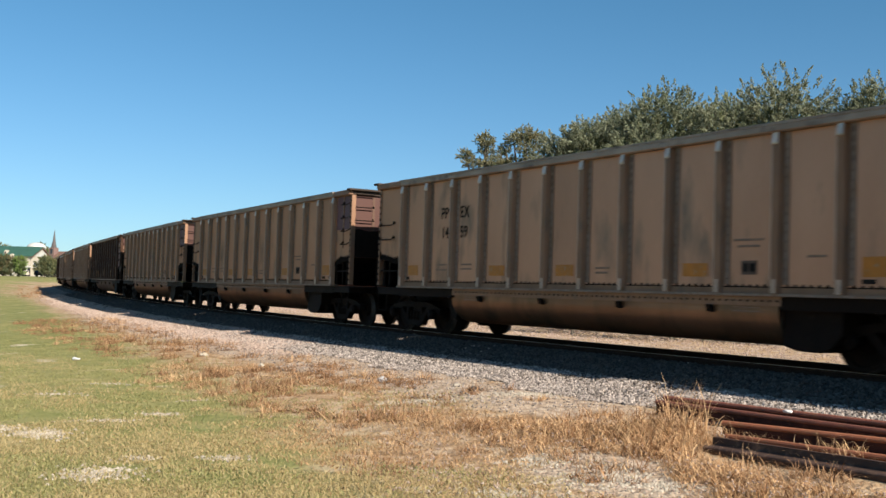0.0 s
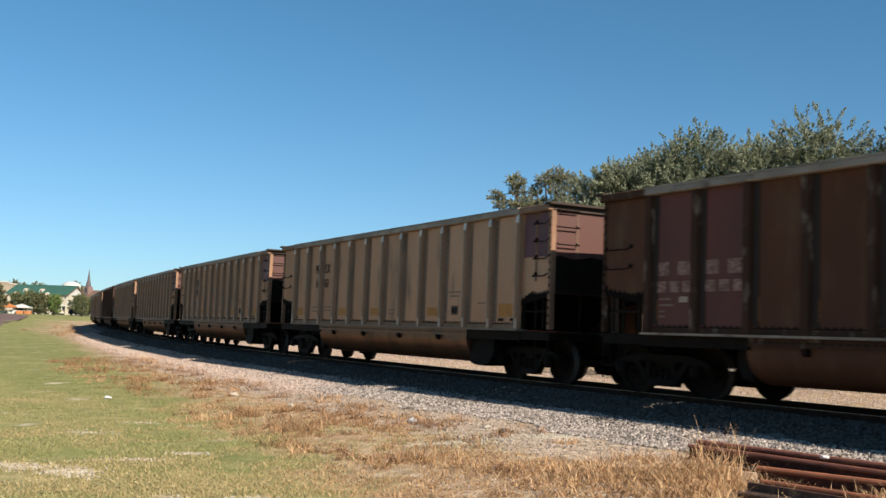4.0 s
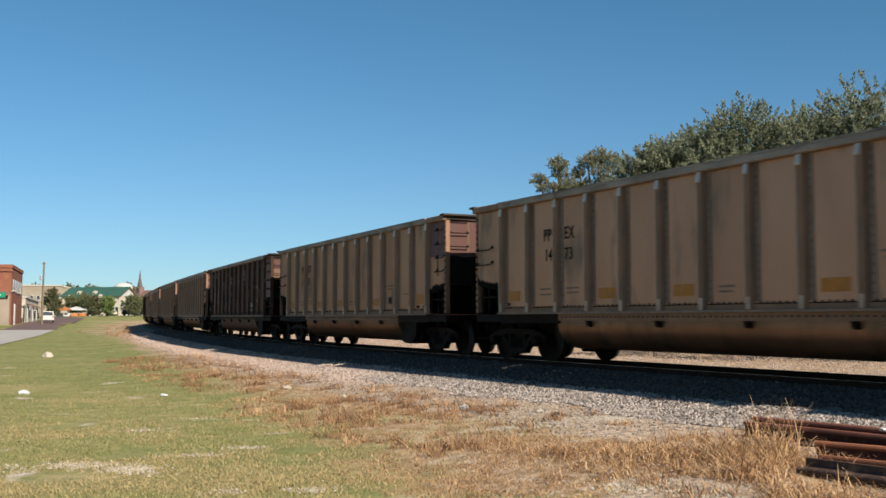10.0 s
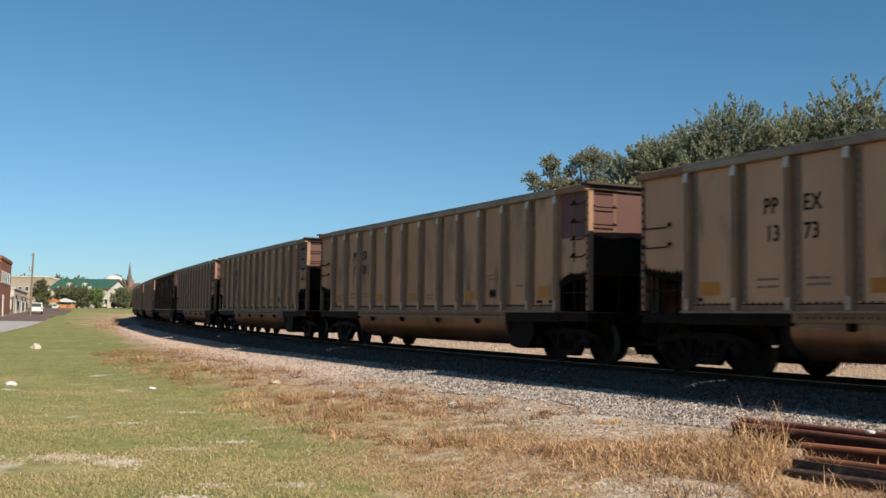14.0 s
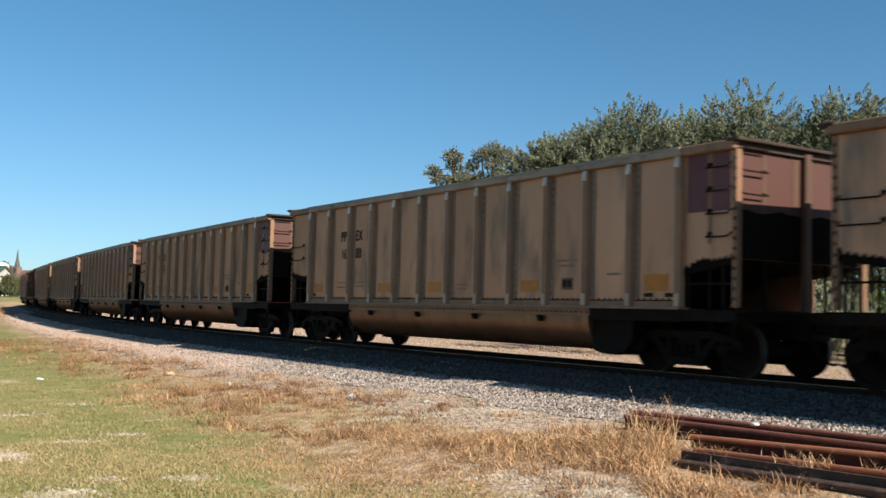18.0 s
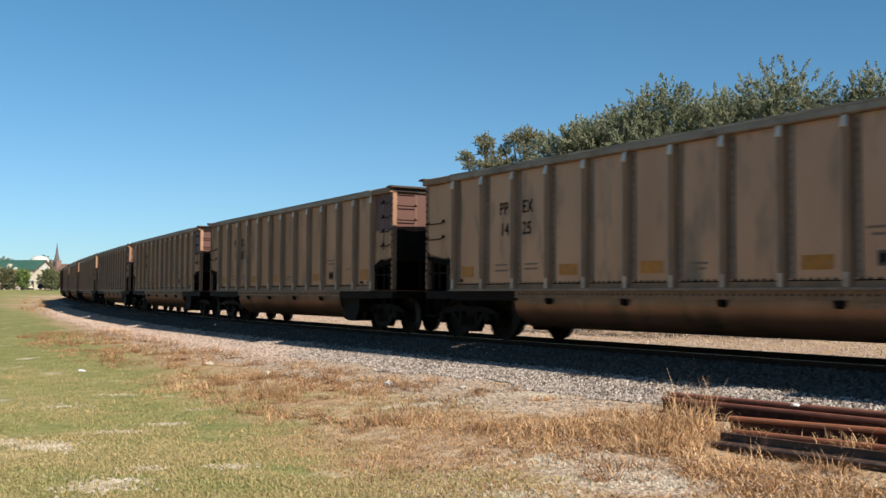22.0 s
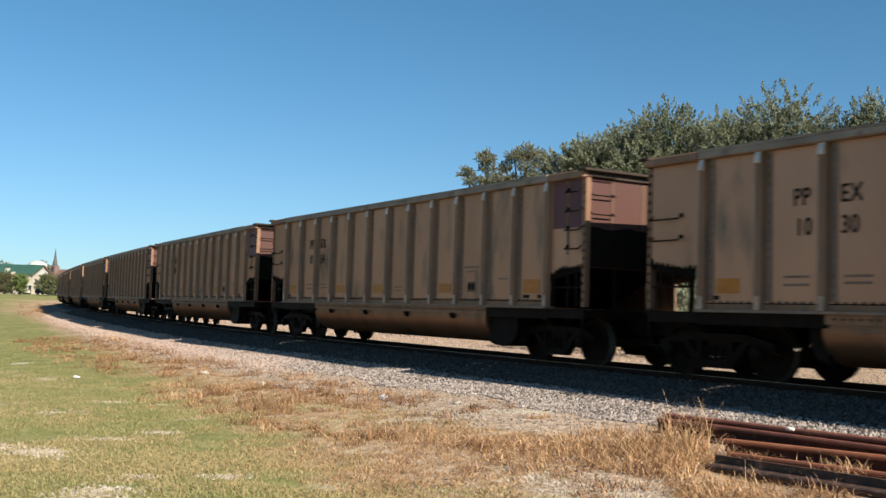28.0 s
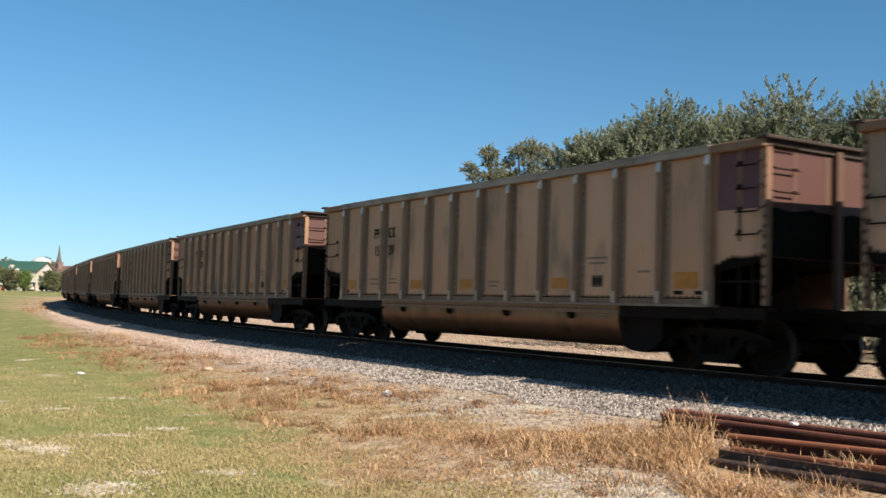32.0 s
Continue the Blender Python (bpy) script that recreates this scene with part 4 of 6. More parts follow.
def make_tree(x, y, height, width, material, label, seed, low=0.18, sprays=420, leaves=34, leaf=0.17, reach=1.1, name="tree", lobes=None, inner=0, tight=1.0):
    """A tapered trunk with limbs; a crown of feathered leaf sprays over inner leaves darkened as shade, gathered in
    uneven lobes.
    """
    rng = np.random.default_rng(seed)
    base = np.array([x, y, float(terrain(np.array([x]), np.array([y]))[0]) - 0.05])
    tree = new(name)
    tree.matrix_basis = pose(*base)
    if lobes is None:
        lobes = []
        nl = 11
        for i in range(nl):
            a = i * 2.4 + rng.uniform(-0.5, 0.5)
            h = low + (0.97 - low) * ((i + 0.6) / nl) ** 0.85
            rad = width * 0.5 * math.sqrt(max(0.05, 1 - (2 * (h - low) / (1 - low) - 0.85) ** 2 * 0.75)) * rng.uniform(0.45, 0.75)
            lobes.append((np.array([math.cos(a) * rad, math.sin(a) * rad, h * height * 0.93]), width * rng.uniform(0.23, 0.33)))
        lobes.append((np.array([0, 0, height * 0.90]), width * 0.2))
        lobes.append((np.array([0, 0, height * 0.6]), width * 0.3))
    else:
        lobes = [(np.array([dx, dy, height + dz]), r) for dx, dy, dz, r in lobes]
    bm = bmesh.new()
    tube([(0, 0, -0.1), (0.05, 0.02, height * 0.2), (0.0, 0.1, height * 0.45), (0.05, 0, height * 0.8)], [0.028 * height, 0.022 * height, 0.014 * height, 0.004 * height], 9, bm)
    part("trunk", bm, M_BARK, tree)
    for c, r in lobes[:9]:
        st = Vector((0, 0.02, c[2] * rng.uniform(0.45, 0.7)))
        mid = st.lerp(Vector(c), 0.5) + Vector((0, 0, -0.15))
        part("limb", tube([st, mid, Vector(c), Vector(c) + Vector((c[0] * 0.1, c[1] * 0.1, r * 0.6))], [0.010 * height, 0.007 * height, 0.004 * height, 0.0015 * height], 6), M_BARK, tree)
    cs, ds = [], []
    weights = np.array([r ** 2 for _, r in lobes])
    pick = rng.choice(len(lobes), sprays, p=weights / weights.sum())
    for k in pick:
        c, r = lobes[k]
        out = rng.normal(size=3)
        out[2] = abs(out[2]) * 0.9 - 0.25
        out /= np.linalg.norm(out)
        start = c + out * r * rng.uniform(0.45, 0.95)
        way = out + np.array([0, 0, 0.55]) * tight + rng.normal(size=3) * 0.25
        way /= np.linalg.norm(way)
        t = rng.uniform(0, 1, leaves)
        spread = 0.15 * (1.2 - t)[:, None] * reach
        cs.append(start + way * (t * reach * rng.uniform(0.6, 1.25))[:, None] + rng.normal(size=(leaves, 3)) * spread)
        ds.append(way + rng.normal(size=(leaves, 3)) * 0.5)
    v, f = leaf_cards(np.concatenate(cs), np.concatenate(ds), leaf, leaf * 0.36, rng)
    soup("crown", v, f, material, "", "", "", tree)
    # bigger leaves in a darker green put shade into the crown's inside
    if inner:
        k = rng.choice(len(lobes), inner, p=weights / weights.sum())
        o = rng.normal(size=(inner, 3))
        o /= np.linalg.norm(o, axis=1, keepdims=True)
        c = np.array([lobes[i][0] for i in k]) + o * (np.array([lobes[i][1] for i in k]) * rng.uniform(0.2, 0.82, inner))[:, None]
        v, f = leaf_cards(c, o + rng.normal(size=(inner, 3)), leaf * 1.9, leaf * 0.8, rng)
        soup("inner_foliage", v, f, M_INNER, "", "green leaves inside the crown, darkened as its inner shade", "", tree)
    return tagged(tree, label, "tree" if name == "tree" else "shrub", "trees behind the track" if name == "tree" else "shrubs behind the track")


def polar(az, r):
    return -r * math.sin(radians(az)), r * math.cos(radians(az))


for az, r, h, w, seed in ((-7.86, 52, 10.2, 5.6, 1), (-12.08, 52, 11.6, 7.4, 2), (-18.17, 50, 11.45, 8.6, 3), (-23.08, 50, 11.2, 6.6, 4), (-27.99, 50, 11.5, 8.0, 5), (-14.93, 55, 11.6, 7.0, 9), (-9.92, 56, 11.6, 6.4, 15), (-20.82, 56, 11.2, 6.0, 16)):
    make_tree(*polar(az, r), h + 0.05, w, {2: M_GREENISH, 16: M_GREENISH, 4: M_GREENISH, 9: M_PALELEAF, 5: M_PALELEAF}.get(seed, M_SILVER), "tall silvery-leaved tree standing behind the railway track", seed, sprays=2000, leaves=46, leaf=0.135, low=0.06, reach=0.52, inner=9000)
make_tree(*polar(-2.4, 66), 12.2, 3.0, M_OLIVE, "slender tree with a round tuft of olive leaves", 11, sprays=560, leaves=40, leaf=0.085, reach=0.24, inner=1300, tight=0.2,
          lobes=((0.0, 0.0, -0.75, 0.72), (0.15, 0.2, -1.3, 0.6), (-1.25, 0.1, -1.75, 0.55), (-0.75, 0.2, -2.3, 0.7), (0.45, -0.1, -2.2, 0.8), (1.2, 0.1, -1.35, 0.32), (1.1, 0.0, -2.4, 0.6)))
make_tree(*polar(-4.65, 66), 12.6, 3.6, M_OLIVE, "round-topped olive green tree behind the track", 12, sprays=720, leaves=40, leaf=0.085, reach=0.24, inner=1900, tight=0.2,
          lobes=((0.0, 0.0, -0.8, 0.82), (0.75, 0.1, -1.0, 0.75), (-0.7, 0.0, -1.1, 0.7), (1.35, 0.0, -1.65, 0.6), (-1.25, 0.1, -1.7, 0.5), (0.1, -0.3, -1.8, 0.75), (0.4, 0.2, -2.6, 0.9), (-0.9, 0.2, -2.6, 0.7)))
make_tree(*polar(-3.2, 70), 10.6, 3.0, M_OLIVE, "low olive green tree behind the track", 13, sprays=340, leaves=40, leaf=0.085, reach=0.24, inner=900, tight=0.2,
          lobes=((0.0, 0.0, -0.5, 0.6), (0.9, 0.0, -0.8, 0.6), (-0.9, 0.0, -0.9, 0.6), (0.0, 0.0, -1.5, 0.8)))
for k in range(9):
    az = -7.5 - k * 2.7
    make_tree(*polar(az, 41 + 3 * math.sin(k * 2.1)), 2.6 + 0.7 * math.sin(k * 1.7), 3.2, M_FRESH if k % 3 == 1 else M_SILVER, "leafy green shrub growing under the trees", 30 + k, low=0.05, sprays=110, leaves=30, leaf=0.16, reach=0.6, name="shrub")


# ---------- loose rails beside the track ----------
def gz0(x, y):
    """The ground's or the ballast's height, whichever is higher."""
    lat = float(lateral(np.array([x]), np.array([y]))[0])
    z = float(terrain(np.array([x]), np.array([y]))[0])
    if lat < 3.7:
        z = max(z, RAIL_UP + float(rise(y)) + float(np.interp(lat, [1.75, 2.7, 3.4], [-0.2, -0.40, -0.53])))
    return z


def loose_rail(x0, y0, x1, y1, lift, roll, length, label, material):
    """A used rail lying on the ground from its near end towards (x1, y1)."""
    d = Vector((x1 - x0, y1 - y0, 0)).normalized()
    z0 = gz0(x0, y0)
    x2, y2 = x0 + d.x * length, y0 + d.y * length
    z1 = gz0(x1, y1) if length < 6 else z0 + (gz0(x1, y1) - z0) * length / math.hypot(x1 - x0, y1 - y0)
    z1 = min(z1, z0 + 0.1)
    outline = [(a * 1.08, b * 1.08 + 0.184) for a, b in rail_outline(0)]
    bm = prism(outline, 0, length, "x")
    bmesh.ops.bevel(bm, geom=[e for e in bm.edges if abs((e.verts[0].co - e.verts[1].co).x) < 0.001], offset=0.004, segments=1, affect="EDGES")
    me = bpy.data.meshes.new("loose_rail")
    bm.normal_update()
    bm.to_mesh(me)
    bm.free()
    if material is M_RAILDARK:
        me.materials.append(material)
    else:
        # rusty web and foot coloured darker, painting the rail's shaded side
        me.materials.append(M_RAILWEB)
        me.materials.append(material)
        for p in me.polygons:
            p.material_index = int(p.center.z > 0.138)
    ob = part_of("loose_rail", me, None)
    pitch = -math.atan2(z1 - z0, length)
    ob.matrix_basis = Matrix.Translation((x0, y0, z0 + lift)) @ Matrix.Rotation(math.atan2(d.y, d.x), 4, "Z") @ Matrix.Rotation(pitch, 4, "Y") @ Matrix.Rotation(radians(roll), 4, "X")
    return tagged(ob, label, "steel rail", "rails stacked beside the track")


for x0, y0, x1, y1, lift, roll, m, words in ((2.91, 13.02, 4.70, 10.90, 0.0, 0, M_RAILRED, "dark red rusty steel rail lying beside the ballast"), (2.73, 12.62, 4.41, 10.24, 0.0, 0, M_RAILRED, "dark red rusty steel rail lying beside the ballast"),
                                             (3.04, 10.80, 4.13, 9.59, 0.0, 0, M_RAIL, "bright orange rusty steel rail lying upright"), (2.98, 10.44, 3.92, 9.12, -0.07, 0, M_RAIL, "rusty steel rail wedged between two others"),
                                             (2.80, 10.22, 3.76, 8.70, 0.065, 108, M_RAILDARK, "dark weathered steel rail in front of the stack")):
    loose_rail(x0, y0, x1, y1, lift, roll, 11.9, words, m)
part_spacer = tagged(part("spacer_block", box(-0.12, 0.12, -0.5, 0.5, -0.05, 0.015), M_TIE), "thin weathered wooden spacer under the rails", "wood block")
part_spacer.matrix_basis = pose(3.5, 11.3, gz0(3.5, 11.3), 0, 0, 40)


# ---------- stones and litter ----------
def rock(x, y, size, material, name, label, seed, flat=0.6, category="stone"):
    rng = np.random.default_rng(seed)
    bm = bmesh.new()
    bmesh.ops.create_icosphere(bm, subdivisions=2, radius=size / 2)
    for v in bm.verts:
        n = v.co.normalized()
        v.co *= 1 + 0.45 * noise.noise(n * 1.6 + Vector((seed * 3.1, 0, 0))) + 0.1 * noise.noise(n * 5 + Vector((seed, 2, 0)))
        v.co.z *= flat
    z = float(terrain(np.array([x]), np.array([y]))[0])
    ob = part(name, bm, material)
    ob.matrix_basis = pose(x, y, z + size * flat * 0.22, 0, 0, seed * 47)
    return tagged(ob, label, category)


M_LITTER = mat("white_litter", (0.55, 0.55, 0.55), (0.45, 0.45, 0.45), 10, 0.7, 0, 0.1)
M_DARKROCK = mat("dark_clod", (0.06, 0.045, 0.035), (0.1, 0.075, 0.06), 10, 0.9, 0, 0.5)
rock(-0.89, 16.66, 0.17, M_LITTER, "litter", "crumpled white litter on bare dirt", 1, 0.7, "litter")
rock(-0.61, 16.76, 0.16, M_PALE, "stone", "pale tan stone on bare dirt", 2)
rock(-5.01, 21.73, 0.20, M_PALE, "stone", "pale stone at the edge of the lawn", 3)
rock(-20.7, 43.5, 0.44, M_PALE, "boulder", "large pale limestone block on the lawn", 4, 0.75)
rock(-11.30, 22.57, 0.26, M_LITTER, "litter", "white scrap lying on the lawn", 5, 0.6, "litter")
rock(-9.9, 38.3, 0.40, M_DARKROCK, "clod", "dark clod of weeds on the pink gravel", 6, 0.8)
rock(2.98, 10.68, 0.11, M_LITTER, "litter", "white paper scrap wedged beside the rails", 7, 0.9, "litter")
rock(3.85, 11.15, 0.09, M_LITTER, "litter", "white scrap lying on a rusty rail", 8, 0.5, "litter").location.z += 0.2
rock(0.56, 15.18, 0.17, M_DARKROCK, "clod", "dark dry clod on bare dirt", 9)
rock(-7.75, 21.84, 0.16, M_LITTER, "litter", "small white scrap in the grass", 10, 0.5, "litter")
rock(-3.37, 19.45, 0.14, M_PALE, "stone", "pale stone lying in dry grass", 12)
rock(0.31, 15.81, 0.13, M_PALE, "stone", "pale stone on bare dirt", 13)


def scatter_stones(name, n, s0, s1, lat0, lat1, size, seed, material, label, lift=0.0, pull=1.0):
    """Many small crushed stones lying on the ballast's shoulder."""
    rng = np.random.default_rng(seed)
    s = s0 + (s1 - s0) * (1 - np.sqrt(rng.uniform(0, 1, n)))
    lat = lat0 + (lat1 - lat0) * rng.uniform(0, 1, n) ** pull * (1 + 0.13 * np.sin(1.3 * s) + 0.10 * np.sin(3.1 * s + 1) + 0.06 * np.sin(7.3 * s))
    h = np.interp(s, SS, _h)
    x = np.interp(s, SS, TX) - np.sin(h) * lat
    y = np.interp(s, SS, TY) + np.cos(h) * lat
    bed = RAIL_UP + rise(np.interp(s, SS, TY)) + np.interp(lat, [-3.2, -1.75, 0.8, 1.4, 1.75, 2.7, 3.4], [-0.55, -0.2, -0.10, -0.125, -0.2, -0.40, -0.53])
    z = np.maximum(bed, terrain(x, y)) + lift
    k = size * rng.uniform(0.55, 1.35, n) * (1 + np.maximum(s - 25, 0) * 0.012)
    shape = np.array([(1, 0, 0), (0, 1, 0), (-1, 0, 0), (0, -1, 0), (0, 0, 0.8), (0, 0, -0.8)], float)
    v = shape[None] * k[:, None, None] * rng.uniform(0.55, 1.2, (n, 6, 1)) * 0.5
    a, t = rng.uniform(0, 6.28, n), rng.uniform(-0.7, 0.7, n)
    ca, sa, ct, st = np.cos(a), np.sin(a), np.cos(t), np.sin(t)
    vx, vy, vz = v[..., 0], v[..., 1], v[..., 2]
    vx, vz = vx * ct[:, None] + vz * st[:, None], vz * ct[:, None] - vx * st[:, None]
    vx, vy = vx * ca[:, None] - vy * sa[:, None], vx * sa[:, None] + vy * ca[:, None]
    v = np.stack([vx + x[:, None], vy + y[:, None], vz + z[:, None] + k[:, None] * 0.15], -1).reshape(-1, 3)
    tri = np.array([(0, 1, 4), (1, 2, 4), (2, 3, 4), (3, 0, 4), (1, 0, 5), (2, 1, 5), (3, 2, 5), (0, 3, 5)])
    f = (np.arange(n)[:, None, None] * 6 + tri[None]).reshape(-1, 3)
    return soup(name, v, f, material, "stuff", label, "gravel")


M_PINK = leafy("pinkish_gravel", (0.23, 0.162, 0.13), (0.44, 0.345, 0.285), 0.9, 0.0)
# stones by the rail coloured dark to deepen the train's shade
M_SHADESTONE = leafy("shade_dark_stone", (0.028, 0.022, 0.018), (0.110, 0.086, 0.070), 0.9, 0.0)
scatter_stones("coal_dusted_stones", 38000, 1, 90, 0.86, 2.5, 0.062, 26, M_SHADESTONE, "crushed stones by the rail, coloured dark as the train's shade")
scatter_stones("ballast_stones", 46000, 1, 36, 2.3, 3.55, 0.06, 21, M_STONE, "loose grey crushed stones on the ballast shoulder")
scatter_stones("ballast_stones", 18000, 26, 95, 2.4, 3.9, 0.065, 27, M_PINK, "loose pinkish crushed stones on the ballast shoulder")
scatter_stones("stray_gravel", 5000, 14, 48, 3.3, 5.6, 0.032, 22, M_STONE, "stray grey gravel scattered over the dirt", pull=1.8)
scatter_stones("pink_gravel", 9000, 24, 80, 2.9, 4.6, 0.045, 23, M_PINK, "pinkish gravel spread beside the track")
M_CHALK = leafy("pale_limestone_chips", (0.25, 0.215, 0.165), (0.44, 0.385, 0.31), 0.9, 0.0)


def chip_patch(x, y, rx, ry, n, seed):
    """A patch of trodden pale limestone chips showing through the lawn."""
    rng = np.random.default_rng(seed)
    a, r = rng.uniform(0, 6.28, n), np.abs(rng.normal(size=n)) * 0.62
    cx, cy = x + np.cos(a) * r * rx, y + np.sin(a) * r * ry
    cz = terrain(cx, cy) + 0.009
    k = rng.uniform(0.008, 0.032, n)
    an = rng.uniform(0, 6.28, (n, 1)) + np.arange(5)[None] * 1.2566
    rim = np.stack([cx[:, None] + np.cos(an) * k[:, None], cy[:, None] + np.sin(an) * k[:, None], np.repeat(cz[:, None] - 0.008, 5, 1)], -1)
    top = np.stack([cx, cy, cz + k * 0.35], -1)[:, None]
    v = np.concatenate([rim, top], 1).reshape(-1, 3)
    f = (np.arange(n)[:, None, None] * 6 + np.array([(i, (i + 1) % 5, 5) for i in range(5)])[None]).reshape(-1, 3)
    return soup("limestone_chips", v, f, M_CHALK, "stuff", "patch of pale limestone chips showing through the lawn", "gravel patch")


for k, (x, y, rx, ry, n) in enumerate(((-4.33, 11.13, 0.32, 0.30, 420), (-5.00, 11.34, 0.45, 0.35, 420), (-3.56, 13.26, 0.28, 0.13, 160), (-2.01, 9.74, 0.2, 0.13, 200), (-2.91, 8.79, 0.38, 0.40, 420), (-2.81, 9.67, 0.25, 0.15, 90),
                                        (-3.98, 12.48, 0.4, 0.2, 120), (-5.71, 15.18, 0.5, 0.3, 70), (-3.57, 14.87, 0.25, 0.15, 60), (-6.12, 11.02, 0.5, 0.3, 300), (0.61, 8.42, 0.5, 0.25, 200), (-5.41, 16.85, 0.4, 0.3, 60), (1.55, 9.2, 0.55, 0.6, 480), (1.05, 10.0, 0.45, 0.35, 240), (1.95, 8.75, 0.4, 0.3, 220), (-0.2, 14.2, 0.9, 0.5, 260), (1.3, 14.6, 0.7, 0.4, 320))):
    chip_patch(x, y, rx, ry, n, 200 + k)
scatter_stones("gravel_by_rails", 4000, 3, 15, 5.9, 8.6, 0.020, 24, M_PINK, "small grey gravel around the rail stack")
scatter_stones("far_side_gravel", 26000, 8, 120, -17, -1.2, 0.06, 25, M_PINK, "pale crushed stones on the far shoulder")


# ---------- grass ----------
def blades(name, pts, height, width, lean, material, label, seed, bend=0.5, category="grass"):
    """One bent blade of three triangles for each point (x, y); heights may be a list."""
    rng = np.random.default_rng(seed)
    n = len(pts)
    x, y = pts[:, 0], pts[:, 1]
    z = terrain(x, y) - 0.01
    h = height * rng.uniform(0.5, 1.35, n)
    a = rng.uniform(0, 6.28, n)
    ln = lean * rng.uniform(0.2, 1.4, n)
    w = width * rng.uniform(0.7, 1.3, n)
    dx, dy = np.cos(a), np.sin(a)
    b = rng.uniform(0, 6.28, n)
    sx, sy = np.cos(b) * w / 2, np.sin(b) * w / 2
    mx, my, mz = x + dx * ln * h * 0.35, y + dy * ln * h * 0.35, z + h * (0.62 - 0.1 * bend * ln)
    tx, ty, tz = x + dx * ln * h, y + dy * ln * h, z + h * (1 - 0.42 * bend * np.minimum(ln, 1.6))
    v = np.stack([np.stack([x - sx, y - sy, z], -1), np.stack([x + sx, y + sy, z], -1),
                  np.stack([mx - sx * 0.8, my - sy * 0.8, mz], -1), np.stack([mx + sx * 0.8, my + sy * 0.8, mz], -1), np.stack([tx, ty, tz], -1)], 1).reshape(-1, 3)
    f = (np.arange(n)[:, None, None] * 5 + np.array([(0, 1, 3), (0, 3, 2), (2, 3, 4)])[None]).reshape(-1, 3)
    return soup(name, v, f, material, "stuff", label, category)


def patchy(x, y, scale, seed):
    return np.array([noise.noise((a * scale, b * scale, seed)) for a, b in zip(x, y)])


def sown(n, r0, r1, az0, az1, seed, power=1.0):
    """Points sown over a wedge of ground seen from the camera's stand, thinning out with distance."""
    rng = np.random.default_rng(seed)
    r = r0 * (r1 / r0) ** (rng.uniform(0, 1, n) ** power)
    a = np.radians(rng.uniform(az0, az1, n))
    return np.stack([-r * np.sin(a), r * np.cos(a)], -1)


M_GRASS = leafy("mown_grass_blades", (0.215, 0.21, 0.074), (0.345, 0.32, 0.138), 0.75, 0.3)
M_STRAWY = leafy("dry_straw_blades", (0.32, 0.185, 0.082), (0.61, 0.42, 0.23), 0.7, 0.3)
M_LAWNDRY = leafy("yellowed_lawn_blades", (0.33, 0.255, 0.118), (0.47, 0.37, 0.185), 0.75, 0.3)
M_RUST = leafy("rusty_dead_weeds", (0.16, 0.078, 0.036), (0.47, 0.275, 0.14), 0.8, 0.2)

p = sown(330000, 6.8, 42, -24, 31, 41)
lat = lateral(p[:, 0], p[:, 1])
keep = lat > 3.9
p, lat = p[keep], lat[keep]
dry = (DRY_EDGE(p[:, 0], p[:, 1]) - lat) / 2.6 + patchy(p[:, 0], p[:, 1], 0.35, 1.5) * 0.9 + RNG.normal(size=len(p)) * 0.22
bare = patchy(p[:, 0], p[:, 1], 0.9, 8.0) + RNG.normal(size=len(p)) * 0.06
g = p[(dry < 0) & (bare < 0.44)]
gp = patchy(g[:, 0], g[:, 1], 0.3, 4.0) + patchy(g[:, 0], g[:, 1], 1.3, 9.0) * 0.5 + RNG.normal(size=len(g)) * 0.13
gp += 0.14 - np.clip((g[:, 1] - 9) * 0.03, 0, 0.65)
blades("lawn_grass", g[gp < -0.02], 0.045, 0.010, 1.2, M_GRASS, "short mown green lawn grass", 42)
blades("yellowed_grass", g[gp >= -0.02], 0.045, 0.010, 1.3, M_LAWNDRY, "yellowed dry patches in the lawn", 43)
thin = patchy(p[:, 0], p[:, 1], 0.9, 2.5) + RNG.normal(size=len(p)) * 0.06
hole = bare_dirt(p[:, 0], p[:, 1]) + patchy(p[:, 0], p[:, 1], 1.6, 3.3) * 0.5 < 0.45
d = p[(dry >= 0) & hole & (thin > np.interp(lat, [3.9, 5.0, 6.5, 9], [0.36, 0.22, -0.15, -0.4])) & (RNG.uniform(size=len(p)) < 0.6)]
w = patchy(d[:, 0], d[:, 1], 0.7, 6.0) + RNG.normal(size=len(d)) * 0.22
blades("dry_grass", d[w < 0.05], 0.05, 0.009, 1.5, M_STRAWY, "dry straw-coloured grass beside the track", 45)
blades("dead_weeds", d[w >= 0.05], 0.055, 0.010, 1.5, M_RUST, "rust-brown dead weeds beside the track", 46)


